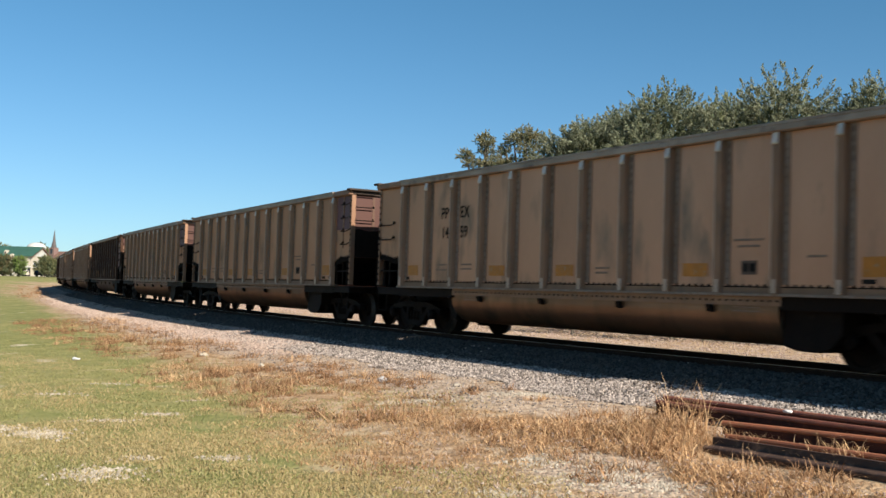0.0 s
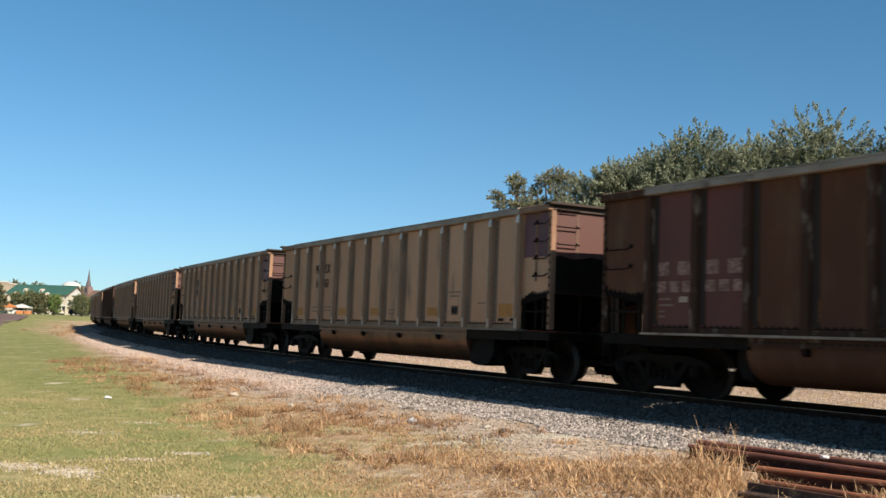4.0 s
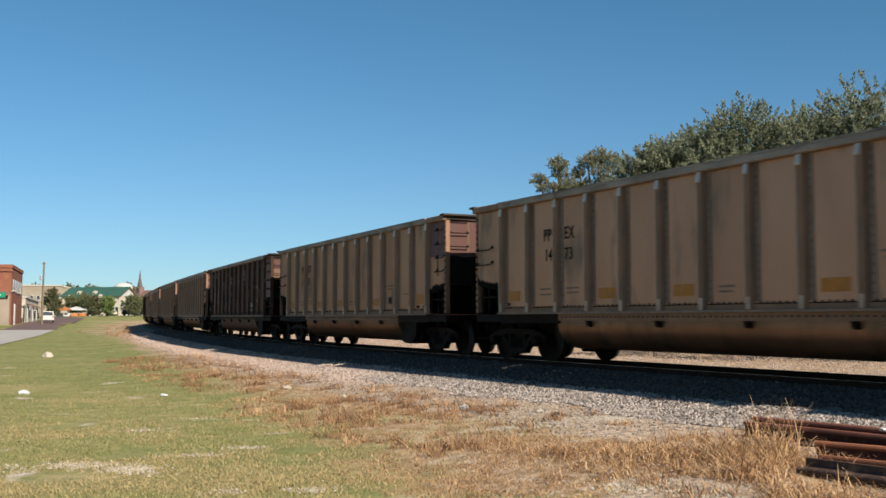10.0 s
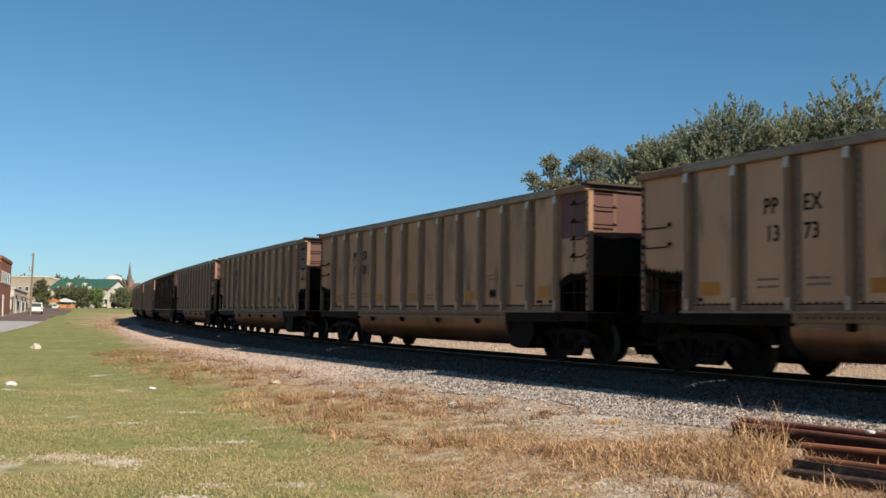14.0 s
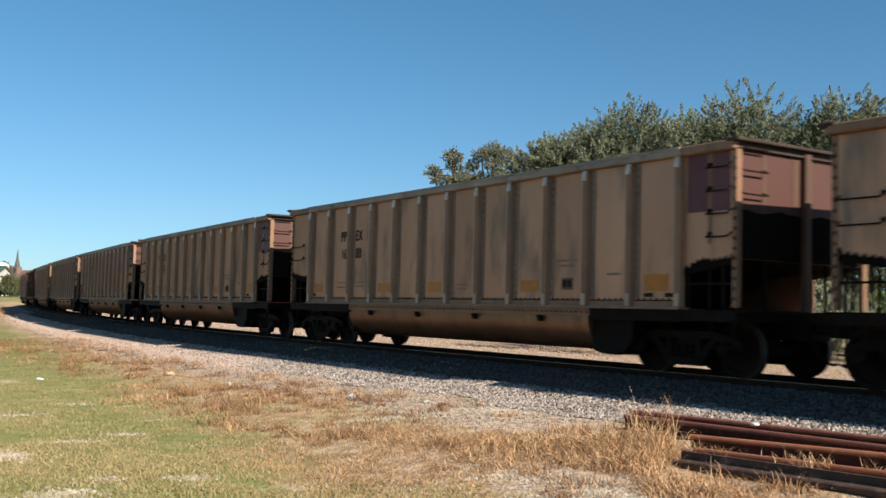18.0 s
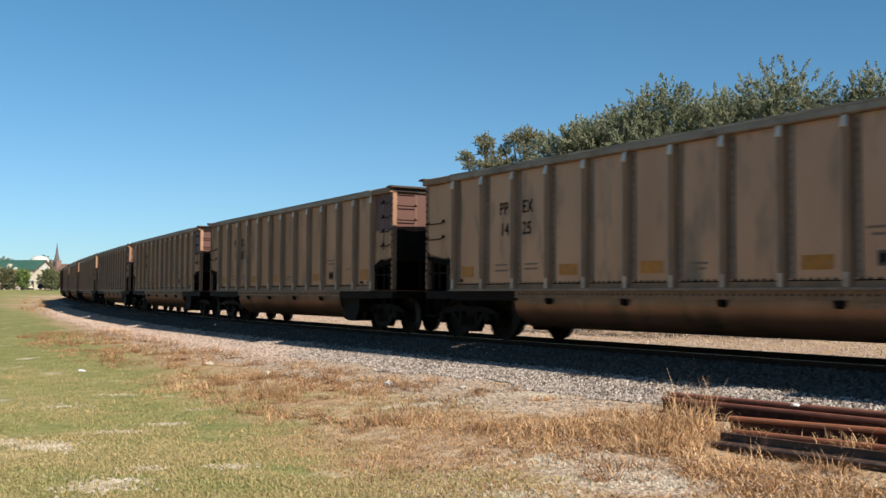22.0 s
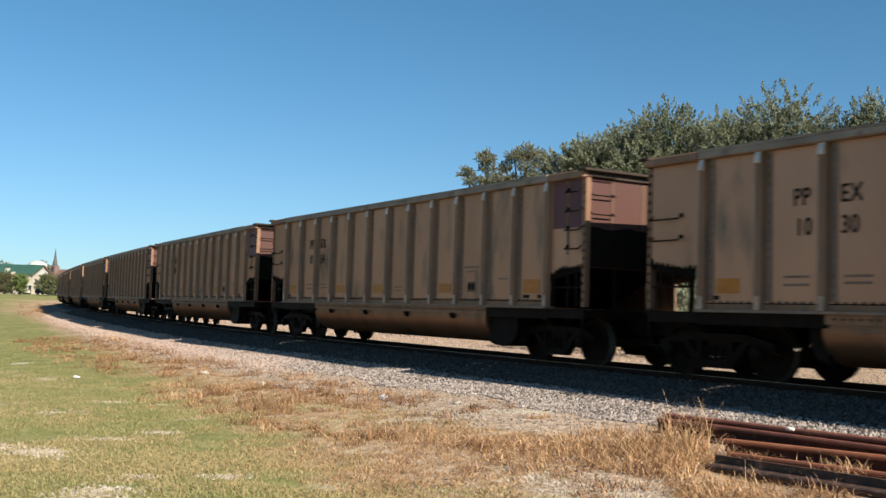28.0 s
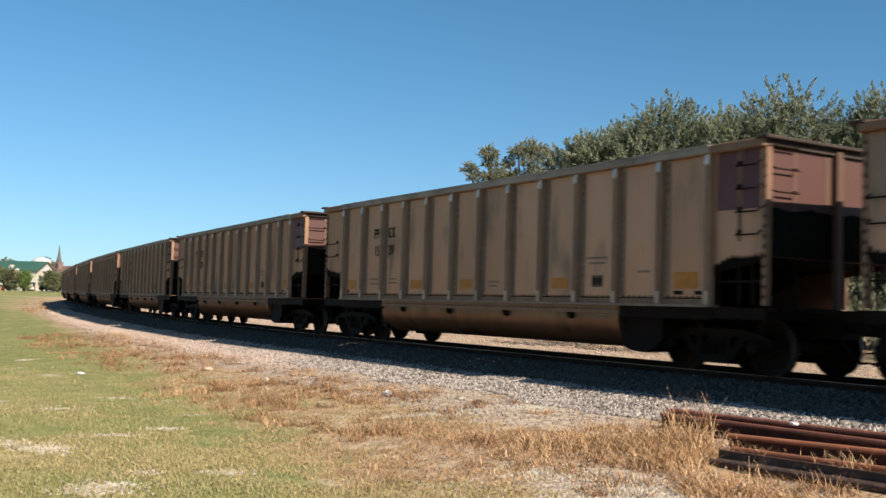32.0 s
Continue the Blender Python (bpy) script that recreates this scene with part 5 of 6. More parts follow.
def arched_blades(x, y, n, spread, length, seed, width=0.009, rise_=(8, 76), droop=2.2, lean=None):
    """A tangled clump of long bent blades, each a ribbon of five steps that arches over and down."""
    rng = np.random.default_rng(seed)
    hubs = np.array([x, y]) + rng.normal(size=(max(3, n // 40), 2)) * spread
    pts = hubs[rng.integers(0, len(hubs), n)] + rng.normal(size=(n, 2)) * spread * 0.28
    z = terrain(pts[:, 0], pts[:, 1]) - 0.015
    az = rng.uniform(0, 6.283, n) if lean is None else rng.normal(lean, 1.1, n)
    el = np.radians(rng.uniform(*rise_, n))
    ln = length * rng.uniform(0.45, 1.3, n)
    kink = droop * rng.uniform(0.3, 1.3, n)
    w = width * rng.uniform(0.6, 1.3, n)
    p = np.stack([pts[:, 0], pts[:, 1], z], -1)
    rows = []
    sa = az + rng.uniform(0.9, 2.2, n)
    side = np.stack([np.cos(sa), np.sin(sa), np.zeros(n)], -1)
    steps = 5
    for k in range(steps + 1):
        rows.append(np.stack([p - side * (w * (1 - 0.16 * k) / 2)[:, None], p + side * (w * (1 - 0.16 * k) / 2)[:, None]], 1))
        e = el - kink * (k / steps) ** 1.3
        az = az + rng.normal(size=n) * 0.18
        d = np.stack([np.cos(e) * np.cos(az), np.cos(e) * np.sin(az), np.sin(e)], -1)
        p = p + d * (ln / steps)[:, None]
        p[:, 2] = np.maximum(p[:, 2], z + 0.02)
    v = np.concatenate(rows, 1).reshape(-1, 3)
    f = np.array([(2 * k, 2 * k + 1, 2 * k + 3, 2 * k + 2) for k in range(steps)])
    f = (np.arange(n)[:, None, None] * (2 * steps + 2) + f[None]).reshape(-1, 4)
    return v, f


def straw(name, clumps, material, label, category="grass clump"):
    """Joins clumps, each a tuple of arched_blades' arguments, into one mass of straw."""
    vs, fs, k = [], [], 0
    for c in clumps:
        v, f = arched_blades(*c)
        vs.append(v)
        fs.append(f + k)
        k += len(v)
    return soup(name, np.concatenate(vs), np.concatenate(fs), material, "stuff", label, category)


M_CLUMP = leafy("bleached_tangled_straw", (0.23, 0.112, 0.048), (0.74, 0.50, 0.275), 0.7, 0.25)
BIG = ((2.50, 11.05, 1300, 0.22, 0.44), (2.20, 11.12, 1200, 0.26, 0.38), (1.70, 11.35, 1000, 0.30, 0.31), (1.20, 11.65, 800, 0.32, 0.25), (2.50, 10.55, 800, 0.20, 0.36),
       (2.50, 9.05, 700, 0.20, 0.24), (2.68, 8.65, 700, 0.20, 0.22), (2.90, 8.15, 600, 0.22, 0.18), (3.25, 7.8, 450, 0.2, 0.2), (0.70, 11.95, 500, 0.32, 0.22), (0.25, 12.35, 420, 0.34, 0.18),
       (2.25, 10.05, 600, 0.22, 0.28), (2.05, 10.6, 800, 0.26, 0.32), (1.5, 10.95, 700, 0.3, 0.26), (2.35, 9.2, 450, 0.18, 0.22), (0.95, 11.3, 500, 0.3, 0.20), (2.3, 8.5, 300, 0.2, 0.18), (0.3, 11.6, 350, 0.35, 0.17))
for k, (x, y, n, sp, h) in enumerate(BIG):
    straw("grass_clump", [(x, y, n, sp, h, 60 + k, 0.012, (5, 72), 2.9)], M_CLUMP, "tangled clump of bleached straw-dry grass by the rails")
straw("grass_clump", [(2.72, 10.95, 120, 0.12, 0.56, 80, 0.009, (66, 90), 0.9)], M_CLUMP, "tall thin dry stalks standing before the rails")
straw("grass_clump", [(2.80, 9.35, 20, 0.14, 0.30, 81, 0.008, (50, 90), 0.8)], M_CLUMP, "thin dry stalks leaning on the front rail")
fallen = []
for k in range(15):                                        # straw lying flat between the clumps
    c = on_track(1.5 + 13 * ((k * 0.618) % 1), 5.5 + 3.2 * ((k * 0.377) % 1))
    if math.hypot(c[0] - 1.5, c[1] - 9.35) > 1.0:
        fallen.append((c[0], c[1], 420, 0.42, 0.17, 300 + k, 0.008, (2, 40), 0.8))
straw("fallen_straw", fallen, M_CLUMP, "matted fallen straw on the pale gravel", "straw")
wr = np.random.default_rng(77)
golden, rusty, tan = [], [], []
for k in range(110):                                       # between the dirt and the lawn
    c = on_track(4 + 20 * wr.uniform(), 5.3 + 2.4 * wr.uniform())
    if math.hypot(c[0] - 1.5, c[1] - 9.35) > 0.9:
        golden.append((c[0], c[1], 190, 0.34, wr.uniform(0.08, 0.14), 400 + k, 0.008, (5, 70), 1.6))
straw("golden_grass", golden, M_CLUMP, "golden dry grass between the dirt and the lawn", "grass")
for k in range(190):
    c = on_track(9 + 36 * wr.uniform() ** 1.2, 4.1 + 3.4 * wr.uniform() ** 1.1)
    (rusty if wr.uniform() < 0.78 else tan).append((c[0], c[1], int(wr.uniform(80, 300)), wr.uniform(0.12, 0.34), wr.uniform(0.10, 0.25), 90 + k, 0.011, (12, 82), 1.4))
straw("dead_weeds", rusty, M_RUST, "rusty brown dead weed clumps on the dirt", "weeds")
tufts = []
for k in range(18):                                        # tall dry weeds far along the strip
    c = on_track(wr.uniform(80, 205), 0.0)
    lat_ = 3.8 + wr.uniform() ** 1.5 * (DRY_EDGE(c[0], c[1]) - 4.5)
    c = on_track(wr.uniform(80, 205), lat_)
    tufts.append((c[0], c[1], 60, 0.6, wr.uniform(0.25, 0.5), 700 + k, 0.03, (30, 88), 1.2))
straw("tall_weeds", tufts, M_RUST, "tall dry weeds along the track towards the town", "weeds")
straw("dead_weeds", tan, M_CLUMP, "bleached tan weed clumps on the dirt", "weeds")


# ---------- the town at the end of the street ----------
def gz(x, y):
    return float(terrain(np.array([x]), np.array([y]))[0])


def strip(name, left, right, material, label, lift=0.04, category="road"):
    """A road draped over the ground between two edge lines."""
    n = 24

    def along(line, t):
        line = np.array(line, float)
        return np.array([np.interp(t, np.linspace(0, 1, len(line)), line[:, i]) for i in (0, 1)])
    verts, faces = [], []
    for i in range(n + 1):
        a, b = along(left, i / n), along(right, i / n)
        for j in range(5):
            q = a + (b - a) * j / 4
            verts.append((q[0], q[1], gz(*q) + lift))
    for i in range(n):
        for j in range(4):
            k = i * 5 + j
            faces.append((k, k + 1, k + 6, k + 5))
    return soup(name, verts, faces, material, "structure", label, category)


M_CONC = mat("worn_concrete", (0.41, 0.38, 0.34), (0.34, 0.315, 0.285), 0.4, 0.9, 0, 0.2, 12, coords="Object")
M_PAVER = mat("brick_street", (0.136, 0.084, 0.072), (0.104, 0.068, 0.060), 0.5, 0.9, 0, 0.2, 8, coords="Object")
M_BRICK = mat("red_brick", (0.223, 0.087, 0.053), (0.174, 0.062, 0.037), 1.2, 0.9, 0, 0.3, 20)
# distant church's red brick, its colour greyed for haze
M_HAZEBRICK = mat("haze_greyed_red_brick", (0.20, 0.13, 0.115), (0.16, 0.10, 0.09), 1.2, 0.9, 0, 0.3, 20)
M_CREAMWALL = mat("cream_wall_paint", (0.446, 0.397, 0.322), (0.384, 0.341, 0.279), 0.6, 0.8, 0, 0.1, 20)
M_WHITE = mat("white_paint", (0.496, 0.490, 0.471), (0.446, 0.440, 0.422), 1, 0.6, 0, 0.05, 20)
M_GREENROOF = mat("green_metal_roof", (0.045, 0.115, 0.082), (0.036, 0.092, 0.066), 0.7, 0.5, 0.1, 0.1, 20)
M_TANWALL = mat("tan_stone_wall", (0.260, 0.217, 0.167), (0.205, 0.167, 0.130), 0.5, 0.9, 0, 0.2, 15)
M_GLASS = mat("dark_window_glass", (0.03, 0.035, 0.04), (0.05, 0.05, 0.06), 1, 0.15, 0, 0.0, 20, spec=0.6)
M_SHINGLE = mat("brown_shingle_roof", (0.16, 0.09, 0.07), (0.12, 0.07, 0.055), 1, 0.9, 0, 0.2, 20)
M_SPIRE = mat("slate_spire", (0.10, 0.085, 0.085), (0.075, 0.065, 0.065), 1, 0.7, 0, 0.1, 20)
M_ORANGE = mat("orange_canvas", (0.384, 0.136, 0.043), (0.341, 0.118, 0.037), 1, 0.8, 0, 0.05, 20)
M_REDPAINT = mat("red_door_paint", (0.260, 0.037, 0.025), (0.217, 0.031, 0.022), 1, 0.6, 0, 0.05, 20)
M_SIGN = mat("green_sign_face", (0.01, 0.20, 0.11), (0.01, 0.17, 0.09), 3, 0.4, 0, 0, 20)
M_GALV = mat("galvanised_post", (0.42, 0.43, 0.43), (0.34, 0.35, 0.35), 5, 0.5, 0.6, 0.1, 40)
M_STEELGREY = mat("dull_steel_post", (0.16, 0.16, 0.155), (0.11, 0.11, 0.105), 5, 0.6, 0.3, 0.1, 40)
M_WOODPOLE = mat("weathered_pole_wood", (0.161, 0.130, 0.099), (0.118, 0.093, 0.071), 4, 0.9, 0, 0.4, 40, (1, 1, 0.2))
M_TYRE = mat("black_rubber", (0.02, 0.02, 0.02), (0.03, 0.03, 0.03), 5, 0.9, 0, 0.1)

strip("road", [(-45, 52), (-52, 85), (-57, 108)], [(-28.7, 52), (-42.4, 87), (-54.4, 116)], M_CONC, "pale worn concrete street beside the lawn")
strip("road", [(-57, 108), (-70, 138), (-92, 196)], [(-54.4, 116), (-65, 140), (-86, 196)], M_PAVER, "dark red brick-paved street leading into town", 0.045)
strip("pavement", [(-68, 112), (-78, 145), (-100, 196)], [(-65, 112), (-75, 145), (-96, 196)], M_CONC, "pale concrete pavement before the shops", 0.10, "pavement")


def frame_at(x, y, turn, name, label, category="building", group="", dz=0.0):
    ob = new(name)
    ob.matrix_basis = pose(x, y, gz(x, y) + dz, 0, 0, turn)
    return tagged(ob, label, category, group)


def window(parent, x, z, w, h, y=0.0, axis="x", sill=True, glass=None):
    """A framed window proud of a wall in the plane y (or, for axis y, in the plane x = y)."""
    def bx(a0, a1, d0, d1, z0, z1):
        return box(a0, a1, d0, d1, z0, z1) if axis == "x" else box(d0, d1, a0, a1, z0, z1)
    wd = part("window", bx(x - w / 2, x + w / 2, y - 0.06, y + 0.05, z, z + h), M_WHITE, parent)
    part("pane", bx(x - w / 2 + 0.1, x + w / 2 - 0.1, y - 0.09, y + 0.09, z + 0.1, z + h - 0.1), glass or M_GLASS, wd)
    if sill:
        part("sill", bx(x - w / 2 - 0.1, x + w / 2 + 0.1, y - 0.14, y + 0.1, z - 0.12, z), M_CREAMWALL, wd)
    return wd


# two-storey brick shop: local x runs back along its flank, local y to its front's far end
shop = frame_at(-68.9, 133.4, math.degrees(math.atan2(0.932, -0.363)), "brick_shop", "two-storey red brick shop with a flat parapet", dz=-0.2)
part("wall", box(0, 14, 0, 12, 0, 8.0), M_BRICK, shop)
part("parapet", box(-0.12, 14.12, -0.12, 12.12, 8.0, 8.45), M_BRICK, shop)
part("cornice", box(-0.2, 0.0, -0.12, 12.12, 7.5, 7.75), M_BRICK, shop)
for k in range(5):
    window(shop, 2.2 + k * 2.5, 5.0, 1.3, 1.5, 0.0, "x")
for k in range(3):
    window(shop, 2.5 + k * 3.4, 4.6, 1.4, 1.9, 0.0, "y")
part("storefront", box(-0.25, 0.05, 0.2, 5.5, 0.0, 4.5), M_TANWALL, shop, "grey boarded shop front")
part("awning", prism([(-1.0, 4.3), (-0.25, 4.75), (-0.25, 4.6), (-1.0, 4.15)], 0.2, 6.5, "y"), M_SHINGLE, shop, "dark sloped awning")
part("door", box(-0.3, 0.1, 6.0, 7.6, 0.0, 2.6), M_REDPAINT, shop, "red painted door")
part("red_band", box(-0.28, 0.1, 7.8, 12, 0.0, 3.2), M_REDPAINT, shop, "red painted shop front")
part("door", box(3.6, 5.0, -0.1, 0.1, 0.0, 3.2), M_WHITE, shop, "tall white side door")
part("window_band", box(0.6, 13.6, -0.08, 0.05, 4.75, 4.95), M_WHITE, shop)

low = frame_at(-76.0, 151.6, math.degrees(math.atan2(0.932, -0.363)), "low_shop", "low pale painted shop beside the street", dz=-0.2)
part("wall", box(0, 22.5, 0, 8, 0, 3.9), M_CREAMWALL, low)
part("roof", box(-0.15, 22.65, -0.2, 8.2, 3.9, 4.15), M_CONC, low)
for k, x in enumerate((3.0, 12.0, 19.0)):
    part("door", box(x, x + 1.4, -0.08, 0.1, 0, 2.4), M_WHITE, low)
    window(low, x + 4.2, 1.2, 1.5, 1.2, 0.0, "x")
    part("awning", prism([(-1.0, 2.7), (0, 3.2), (0, 3.05), (-1.0, 2.6)], x - 0.6, x + 2.2, "x"), M_SHINGLE, low)
window(low, 3.5, 1.2, 1.6, 1.4, 0.0, "y")

# green-roofed hall: local x along its ridge, towards its gable
hall = frame_at(*polar(24.84, 306), -5, "green_roofed_hall", "long cream hall with a green metal roof and a white gable", dz=-0.3)
HL, HW, HE, HR = 17.2, 11, 5.9, 8.5
part("wall", box(0, HL, 0, HW, 0, HE), M_CREAMWALL, hall)
part("gable", prism([(0, HE), (HW, HE), (HW / 2, HR - 0.1)], HL - 0.2, HL + 0.02, "x"), M_WHITE, hall, "white gable end")
for y0, y1 in ((-0.6, HW / 2), (HW + 0.6, HW / 2)):
    part("roof", prism([(y0, HE - 0.25), (y1, HR), (y1, HR + 0.15), (y0, HE - 0.08)], -0.5, HL + 0.5, "x"), M_GREENROOF, hall)
for y0, y1 in ((-0.6, HW / 2), (HW + 0.6, HW / 2)):
    part("rake_board", prism([(y0, HE - 0.55), (y1, HR - 0.3), (y1, HR), (y0, HE - 0.25)], HL + 0.05, HL + 0.45, "x"), M_SHINGLE, hall, "brown rake board along the gable")
for x in (4.2, 8.9):
    dm = part("roof_dormer", prism([(x, HE + 0.2), (x + 0.9, HE + 0.2), (x + 0.9, HE + 1.0), (x + 0.45, HE + 1.5), (x, HE + 1.0)], 0.6, 2.6, "y"), M_CREAMWALL, hall, "small cream gabled roof dormer")
    part("pane", box(x + 0.25, x + 0.65, 0.55, 0.65, HE + 0.35, HE + 0.95), M_GLASS, dm)
for k in range(6):
    window(hall, 1.6 + k * 2.7, 3.2, 1.1, 1.3, 0.0, "x")
for k in range(3):
    part("dormer", prism([(2.2 + k * 4.6, HE - 1.3), (3.2 + k * 4.6, HE - 1.3), (3.2 + k * 4.6, HE + 0.1), (2.7 + k * 4.6, HE + 0.45), (2.2 + k * 4.6, HE + 0.1)], -0.75, 0.6, "y"), M_CREAMWALL, hall)
part("balcony", box(11.5, 17.2, -2.4, 0, 2.7, 2.95), M_WHITE, hall, "white balcony on posts")
for k in range(5):
    part("balcony_post", box(11.5 + k * 1.4, 11.7 + k * 1.4, -2.4, -2.2, 0, 3.9), M_WHITE, hall)
part("doorway", box(12, 17, -0.05, 0.1, 0.2, 2.5), M_GLASS, hall)
for y in (2.0, 5.2, 8.4):
    window(hall, y, 3.0, 1.5, 1.6, HL, "y")
part("porch_roof", box(HL, HL + 2.2, 0.5, 10.5, 2.6, 2.8), M_WHITE, hall, "white porch on the gable end")
for y in (0.7, 3.8, 7.0, 10.2):
    part("porch_post", box(HL + 2.0, HL + 2.2, y - 0.1, y + 0.1, 0, 2.6), M_WHITE, hall)
part("forecourt_wall", box(10.5, 17.2, -8.2, -7.8, 0.0, 1.2), M_CREAMWALL, hall)

ridge = frame_at(*polar(26.85, 372), 26, "hillside_warehouse", "long flat tan warehouse on the hillside", dz=-0.5)
part("wall", box(0, 13, 0, 14, 0, 11.2), M_TANWALL, ridge)
part("roof", box(-0.3, 13.2, -0.3, 14.3, 11.2, 11.6), M_CONC, ridge)
part("lower_wing", prism([(13, 0), (19, 0), (19, 10.0), (13, 11.0)], 0.5, 12, "y"), M_TANWALL, ridge)
part("wing_roof", prism([(13.2, 10.97), (19.3, 9.95), (19.3, 10.3), (13.2, 11.35)], 0.2, 12.3, "y"), M_CONC, ridge)
for k in range(6):
    window(ridge, 1.2 + k * 2.1, 6.4, 1.2, 1.6, 0.0, "x")

dome = frame_at(*polar(21.75, 440), 0, "domed_roof_hall", "distant white hall with a low domed roof", dz=-0.3)
bm = bmesh.new()
bmesh.ops.create_uvsphere(bm, u_segments=20, v_segments=10, radius=3.8)
for v in bm.verts:
    v.co.z = max(v.co.z, 0) * 0.6 + 12.9
part("dome", bm, M_WHITE, dome)
part("wall", lathe([(3.7, 0), (3.7, 12.9)], "z", 20), M_CREAMWALL, dome)

church = frame_at(*polar(20.9, 410), -21, "church", "red brick church with a slender dark spire", dz=0.0)
part("tower", box(-1.2, 1.2, -1.2, 1.2, 0, 11.9), M_HAZEBRICK, church)
part("spire", lathe([(1.05, 11.9), (0.5, 14.6), (0.04, 18.6)], "z", 8), M_SPIRE, church, "slender dark spire")
part("nave", box(1.2, 10, -3, 6, 0, 7.2), M_HAZEBRICK, church)
part("roof", prism([(-3.4, 7.2), (6.4, 7.2), (1.5, 10.6)], 1.0, 10.2, "x"), M_SHINGLE, church)
part("belfry_louvre", box(-0.5, 0.5, -1.26, -1.1, 9.6, 11.4), M_GLASS, church)

pole = frame_at(*polar(25.80, 160), 20, "utility_pole", "weathered wooden utility pole beside the street", "utility pole")
part("shaft", tube([(0, 0, -0.3), (0.0, 0, 4), (0.1, 0, 9.2)], [0.15, 0.14, 0.11], 10), M_WOODPOLE, pole)
part("cross_arm", box(-0.25, 0.35, -0.05, 0.05, 8.85, 8.97), M_WOODPOLE, pole)
part("transformer", lathe([(0.15, 6.5), (0.17, 6.55), (0.17, 7.1), (0.12, 7.2)], "z", 12), M_GALV, pole, "grey transformer can").location = (-0.3, 0, 0)
for k in (-0.2, 0.3):
    part("insulator", lathe([(0.04, 8.97), (0.06, 9.03), (0.03, 9.13)], "z", 8), M_WHITE, pole).location = (k, 0, 0)

sg = frame_at(-25.75, 48.2, 15, "street_sign", "green street name sign on a thin metal post", "street sign")
part("post", tube([(0, 0, -0.2), (0, 0, 3.15)], 0.028, 8), M_STEELGREY, sg)
blade = part("sign_blade", box(-0.45, 0.5, -0.015, 0.015, 2.75, 3.0), M_SIGN, sg, "green sign blade")
part("lettering_bar", box(-0.25, 0.3, -0.022, 0.022, 2.85, 2.9), M_WHITE, blade)
blade2 = part("sign_blade", box(-0.015, 0.015, -0.4, 0.4, 3.02, 3.22), M_SIGN, sg, "green sign blade")
part("post_cap", box(-0.07, 0.07, -0.07, 0.07, 3.0, 3.03), M_GALV, sg)


def vehicle(x, y, turn, material, label, category="car", length=4.6, width=1.85, height=1.7):
    """A parked vehicle in parts; local x forwards."""
    v = frame_at(x, y, turn, "parked_car", label, category, "vehicles parked in the street", dz=0.05)
    a = length / 2
    part("body", prism([(-a, 0.35), (-a, 0.85), (-a + 0.1, 0.98), (a - 1.2, 0.98), (a - 0.15, 0.82), (a, 0.6), (a, 0.35)], -width / 2, width / 2, "y"), material, v)
    part("cabin", prism([(-a + 0.12, 0.98), (-a + 0.35, height), (a - 2.2, height), (a - 1.35, 0.98)], -width / 2 + 0.08, width / 2 - 0.08, "y"), material, v)
    part("rear_window", prism([(-a + 0.13, 1.05), (-a + 0.10, 1.05), (-a + 0.30, height - 0.1), (-a + 0.33, height - 0.1)], -width / 2 + 0.22, width / 2 - 0.22, "y"), M_GLASS, v)
    part("side_window", box(-a + 0.7, a - 1.9, -width / 2 + 0.06, -width / 2 + 0.1, 1.05, height - 0.12), M_GLASS, v)
    part("side_window", box(-a + 0.7, a - 1.9, width / 2 - 0.1, width / 2 - 0.06, 1.05, height - 0.12), M_GLASS, v)
    for sx in (-a + 0.85, a - 0.9):
        for sy in (-width / 2 + 0.1, width / 2 - 0.1):
            w = part("wheel", lathe([(0.2, -0.1), (0.33, -0.1), (0.33, 0.1), (0.2, 0.1)], "y", 14), M_TYRE, v)
            w.location = (sx, sy, 0.33)
    for sy in (-width / 2 + 0.15, width / 2 - 0.15):
        part("tail_light", box(-a - 0.02, -a + 0.05, sy - 0.1, sy + 0.1, 0.7, 0.95), M_REDPAINT, v)
    return v


vehicle(*polar(25.52, 172), 115.5, M_WHITE, "white sport utility vehicle parked in the street")
vehicle(*polar(21.3, 262), 60, M_TYRE, "black pickup parked near the hall", height=1.5)
vehicle(*polar(23.25, 280), 150, M_WHITE, "white car parked in front of the trees", height=1.45)
vehicle(*polar(22.5, 285), 160, M_CREAMWALL, "pale car parked before the hall", height=1.45)
vehicle(*polar(23.62, 282), 140, M_REDPAINT, "red car parked behind the tents", height=1.45)


def tent(x, y, w, material, label, turn=10):
    t = frame_at(x, y, turn, "canopy_tent", label, "tent", "market tents")
    h = w / 2
    bm = bmesh.new()
    top = bm.verts.new((0, 0, 2.25))
    ring = [bm.verts.new((sx * h, sy * h, 1.6)) for sx, sy in ((-1, -1), (1, -1), (1, 1), (-1, 1))]
    low_ = [bm.verts.new((sx * h, sy * h, 1.35)) for sx, sy in ((-1, -1), (1, -1), (1, 1), (-1, 1))]
    for i in range(4):
        bm.faces.new((ring[i], ring[(i + 1) % 4], top))
        bm.faces.new((ring[(i + 1) % 4], ring[i], low_[i], low_[(i + 1) % 4]))
    part("canopy", bm, material, t)
    for sx in (-1, 1):
        for sy in (-1, 1):
            part("leg", tube([(sx * h * 0.97, sy * h * 0.97, -0.1), (sx * h * 0.97, sy * h * 0.97, 1.5)], 0.03, 6), M_GALV, t)
    return t


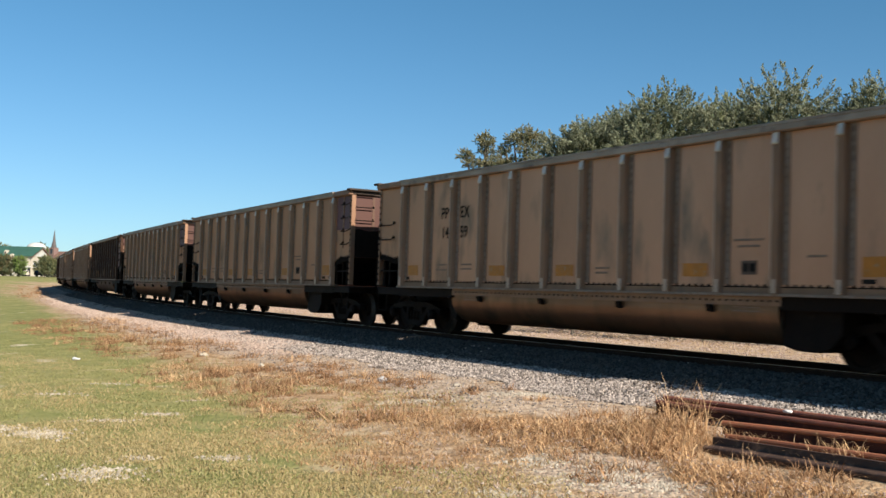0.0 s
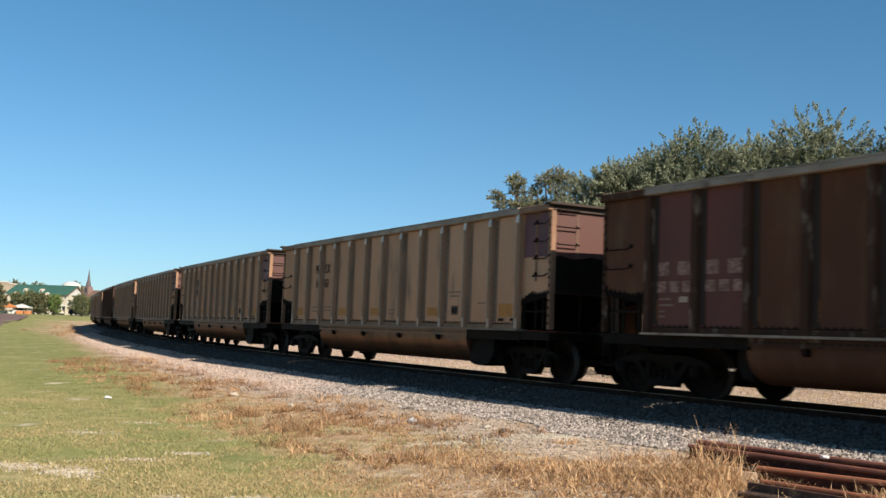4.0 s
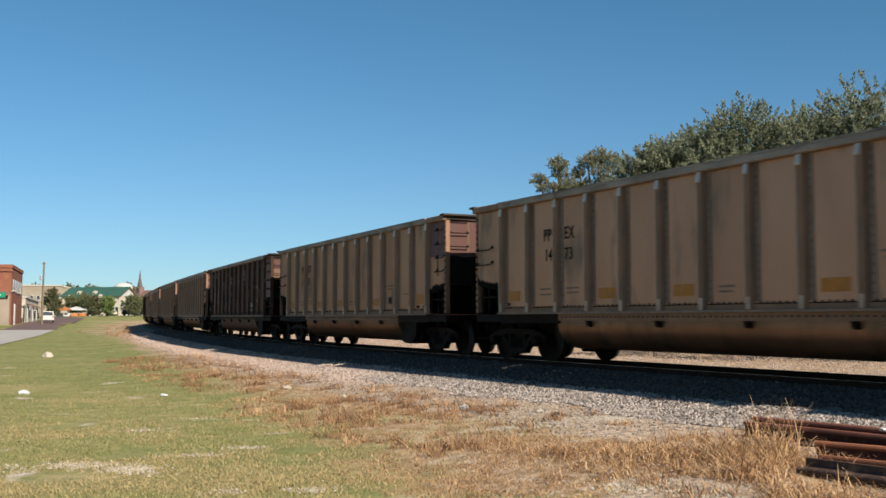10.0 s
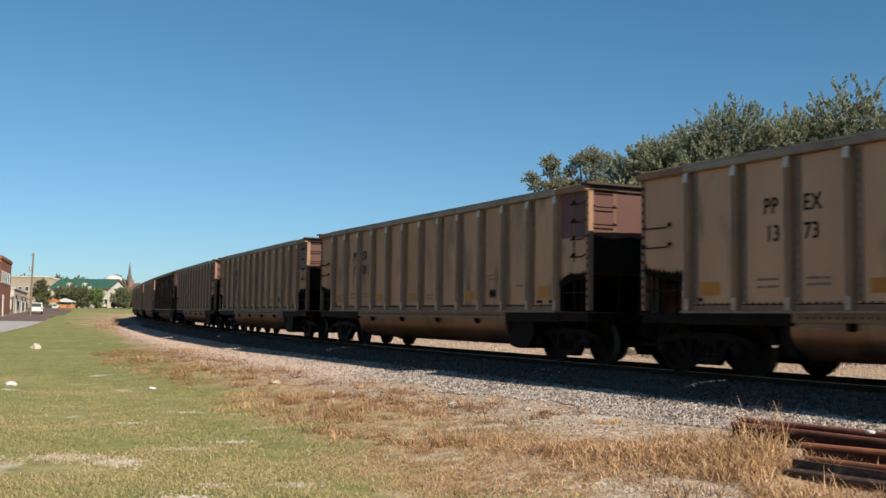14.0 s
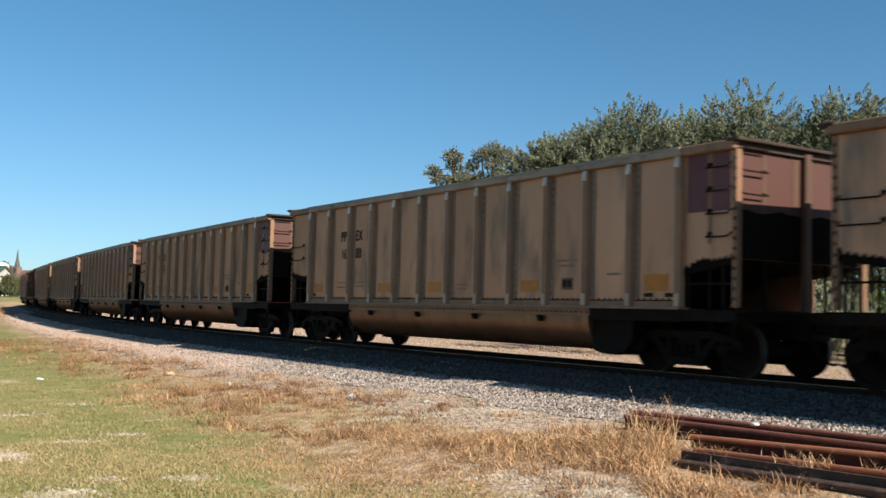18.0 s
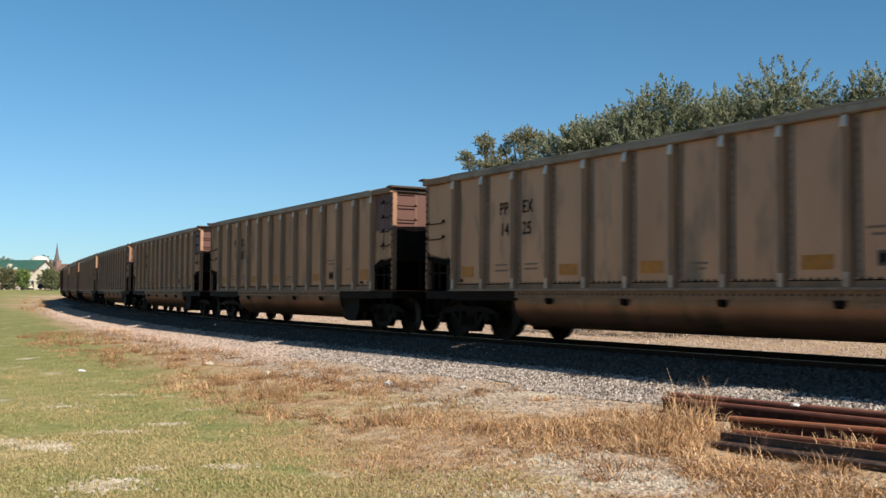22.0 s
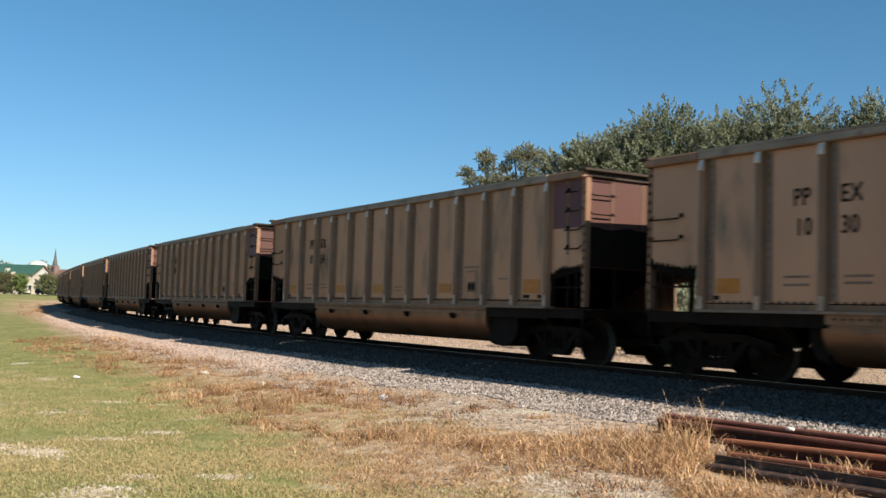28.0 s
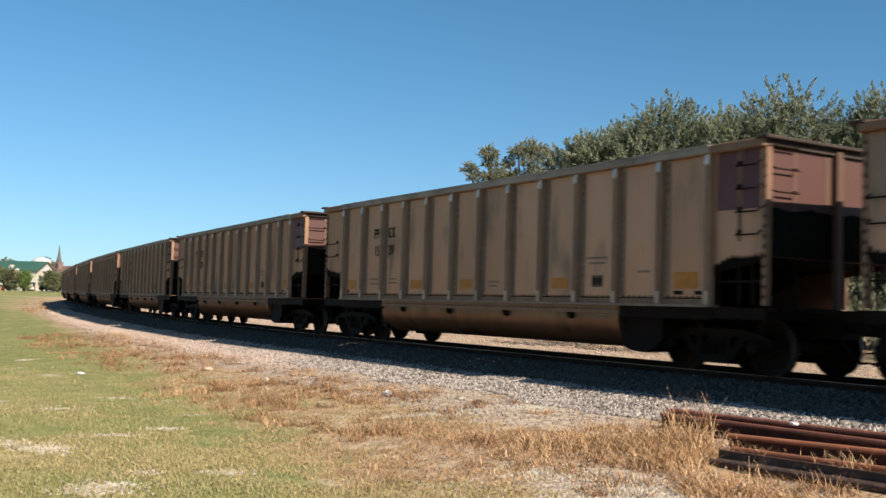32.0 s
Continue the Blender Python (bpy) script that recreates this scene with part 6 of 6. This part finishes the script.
tent(*polar(24.1, 238), 3.6, M_WHITE, "white canopy tent set up in the street")
tent(*polar(24.72, 236), 2.8, M_ORANGE, "orange canopy tent set up in the street")
for az in (23.8, 24.2, 24.55, 24.95):
    t = frame_at(*polar(az, 234 + az % 1 * 4), 20, "market_table", "small draped table under the tents", "table", "market tables")
    part("cloth", box(-0.7, 0.7, -0.4, 0.4, 0.05, 0.78, bevel=0.03), M_WHITE if az > 24.5 else M_ORANGE, t)
    part("tabletop", box(-0.75, 0.75, -0.45, 0.45, 0.78, 0.82), M_WHITE, t)

for az, r, h, w, m, seed in ((25.32, 215, 5.6, 3.4, M_AUTUMN, 51), (23.71, 256, 5.2, 4.6, M_LEAF, 52), (23.17, 255, 4.6, 4.0, M_AUTUMN, 53), (22.53, 245, 4.3, 3.0, M_FRESH, 54), (21.11, 268, 4.6, 4.2, M_LEAF, 55), (20.57, 262, 4.8, 4.0, M_LEAF, 56),
                               (24.3, 262, 4.8, 3.6, M_LEAF, 57), (21.3, 256, 4.8, 4.4, M_LEAF, 58)):
    tagged(make_tree(*polar(az, r), h, w, m, "street tree before the hall at the edge of town", seed, sprays=240, leaves=24, leaf=0.32, low=0.10, reach=0.6, inner=900), group="street trees of the town")
for k, (az, top, w) in enumerate(((26.45, 14.4, 5), (26.15, 15.0, 5.5), (25.88, 14.3, 4.5), (24.78, 14.2, 5), (24.52, 15.0, 5), (24.27, 14.3, 5), (23.6, 13.6, 4.5), (23.38, 14.4, 5), (23.15, 13.4, 4), (21.62, 15.0, 5), (21.38, 14.6, 4.5), (21.1, 13.4, 4))):
    tagged(make_tree(*polar(az, 470), top + 0.5, w * 1.3, M_LEAF, "distant dark green tree on the hill", 70 + k, sprays=110, leaves=24, leaf=0.7, low=0.55, reach=1.0), group="trees on the hill")


# ---------- the train runs ----------
def train_at(t):
    """Metres along the track of the middle of car 10 at t seconds."""
    return (((3.82854516e-06 * t - 1.20724536e-04) * t + 1.35557392e-02) * t + 6.24244651) * t - 144.164


def car_pose(s):
    a, b = Vector(on_track(s + SPREAD)), Vector(on_track(s - SPREAD))
    d = (a - b).normalized()
    y = Vector((0, 0, 1)).cross(d).normalized()
    z = d.cross(y)
    m = Matrix((d, y, z)).transposed().to_4x4()
    m.translation = (a + b) / 2
    return m


def motions():
    for i, car in CARS.items():
        walk(car, [(k * 0.5, car_pose(train_at(k * 0.5) + (10 - i) * PITCH)) for k in range(65)])
    # the wheels roll without slipping; those at the same place in their truck share the turning
    turns = {}
    for car in CARS.values():
        for w in car.children_recursive:
            if not w.name.startswith("wheelset"):
                continue
            x = round(w.location.x, 2)
            if x in turns:
                w.rotation_mode = "QUATERNION"
                w.animation_data_create()
                w.animation_data.action = turns[x].animation_data.action
                w.animation_data.action_slot = turns[x].animation_data.action_slot
                continue
            turns[x] = w
            s0 = train_at(0)
            walk(w, [(k / 15, pose(x, 0, WHEEL) @ Matrix.Rotation((train_at(k / 15) - s0) / WHEEL, 4, "Y")) for k in range(481)])


motions()
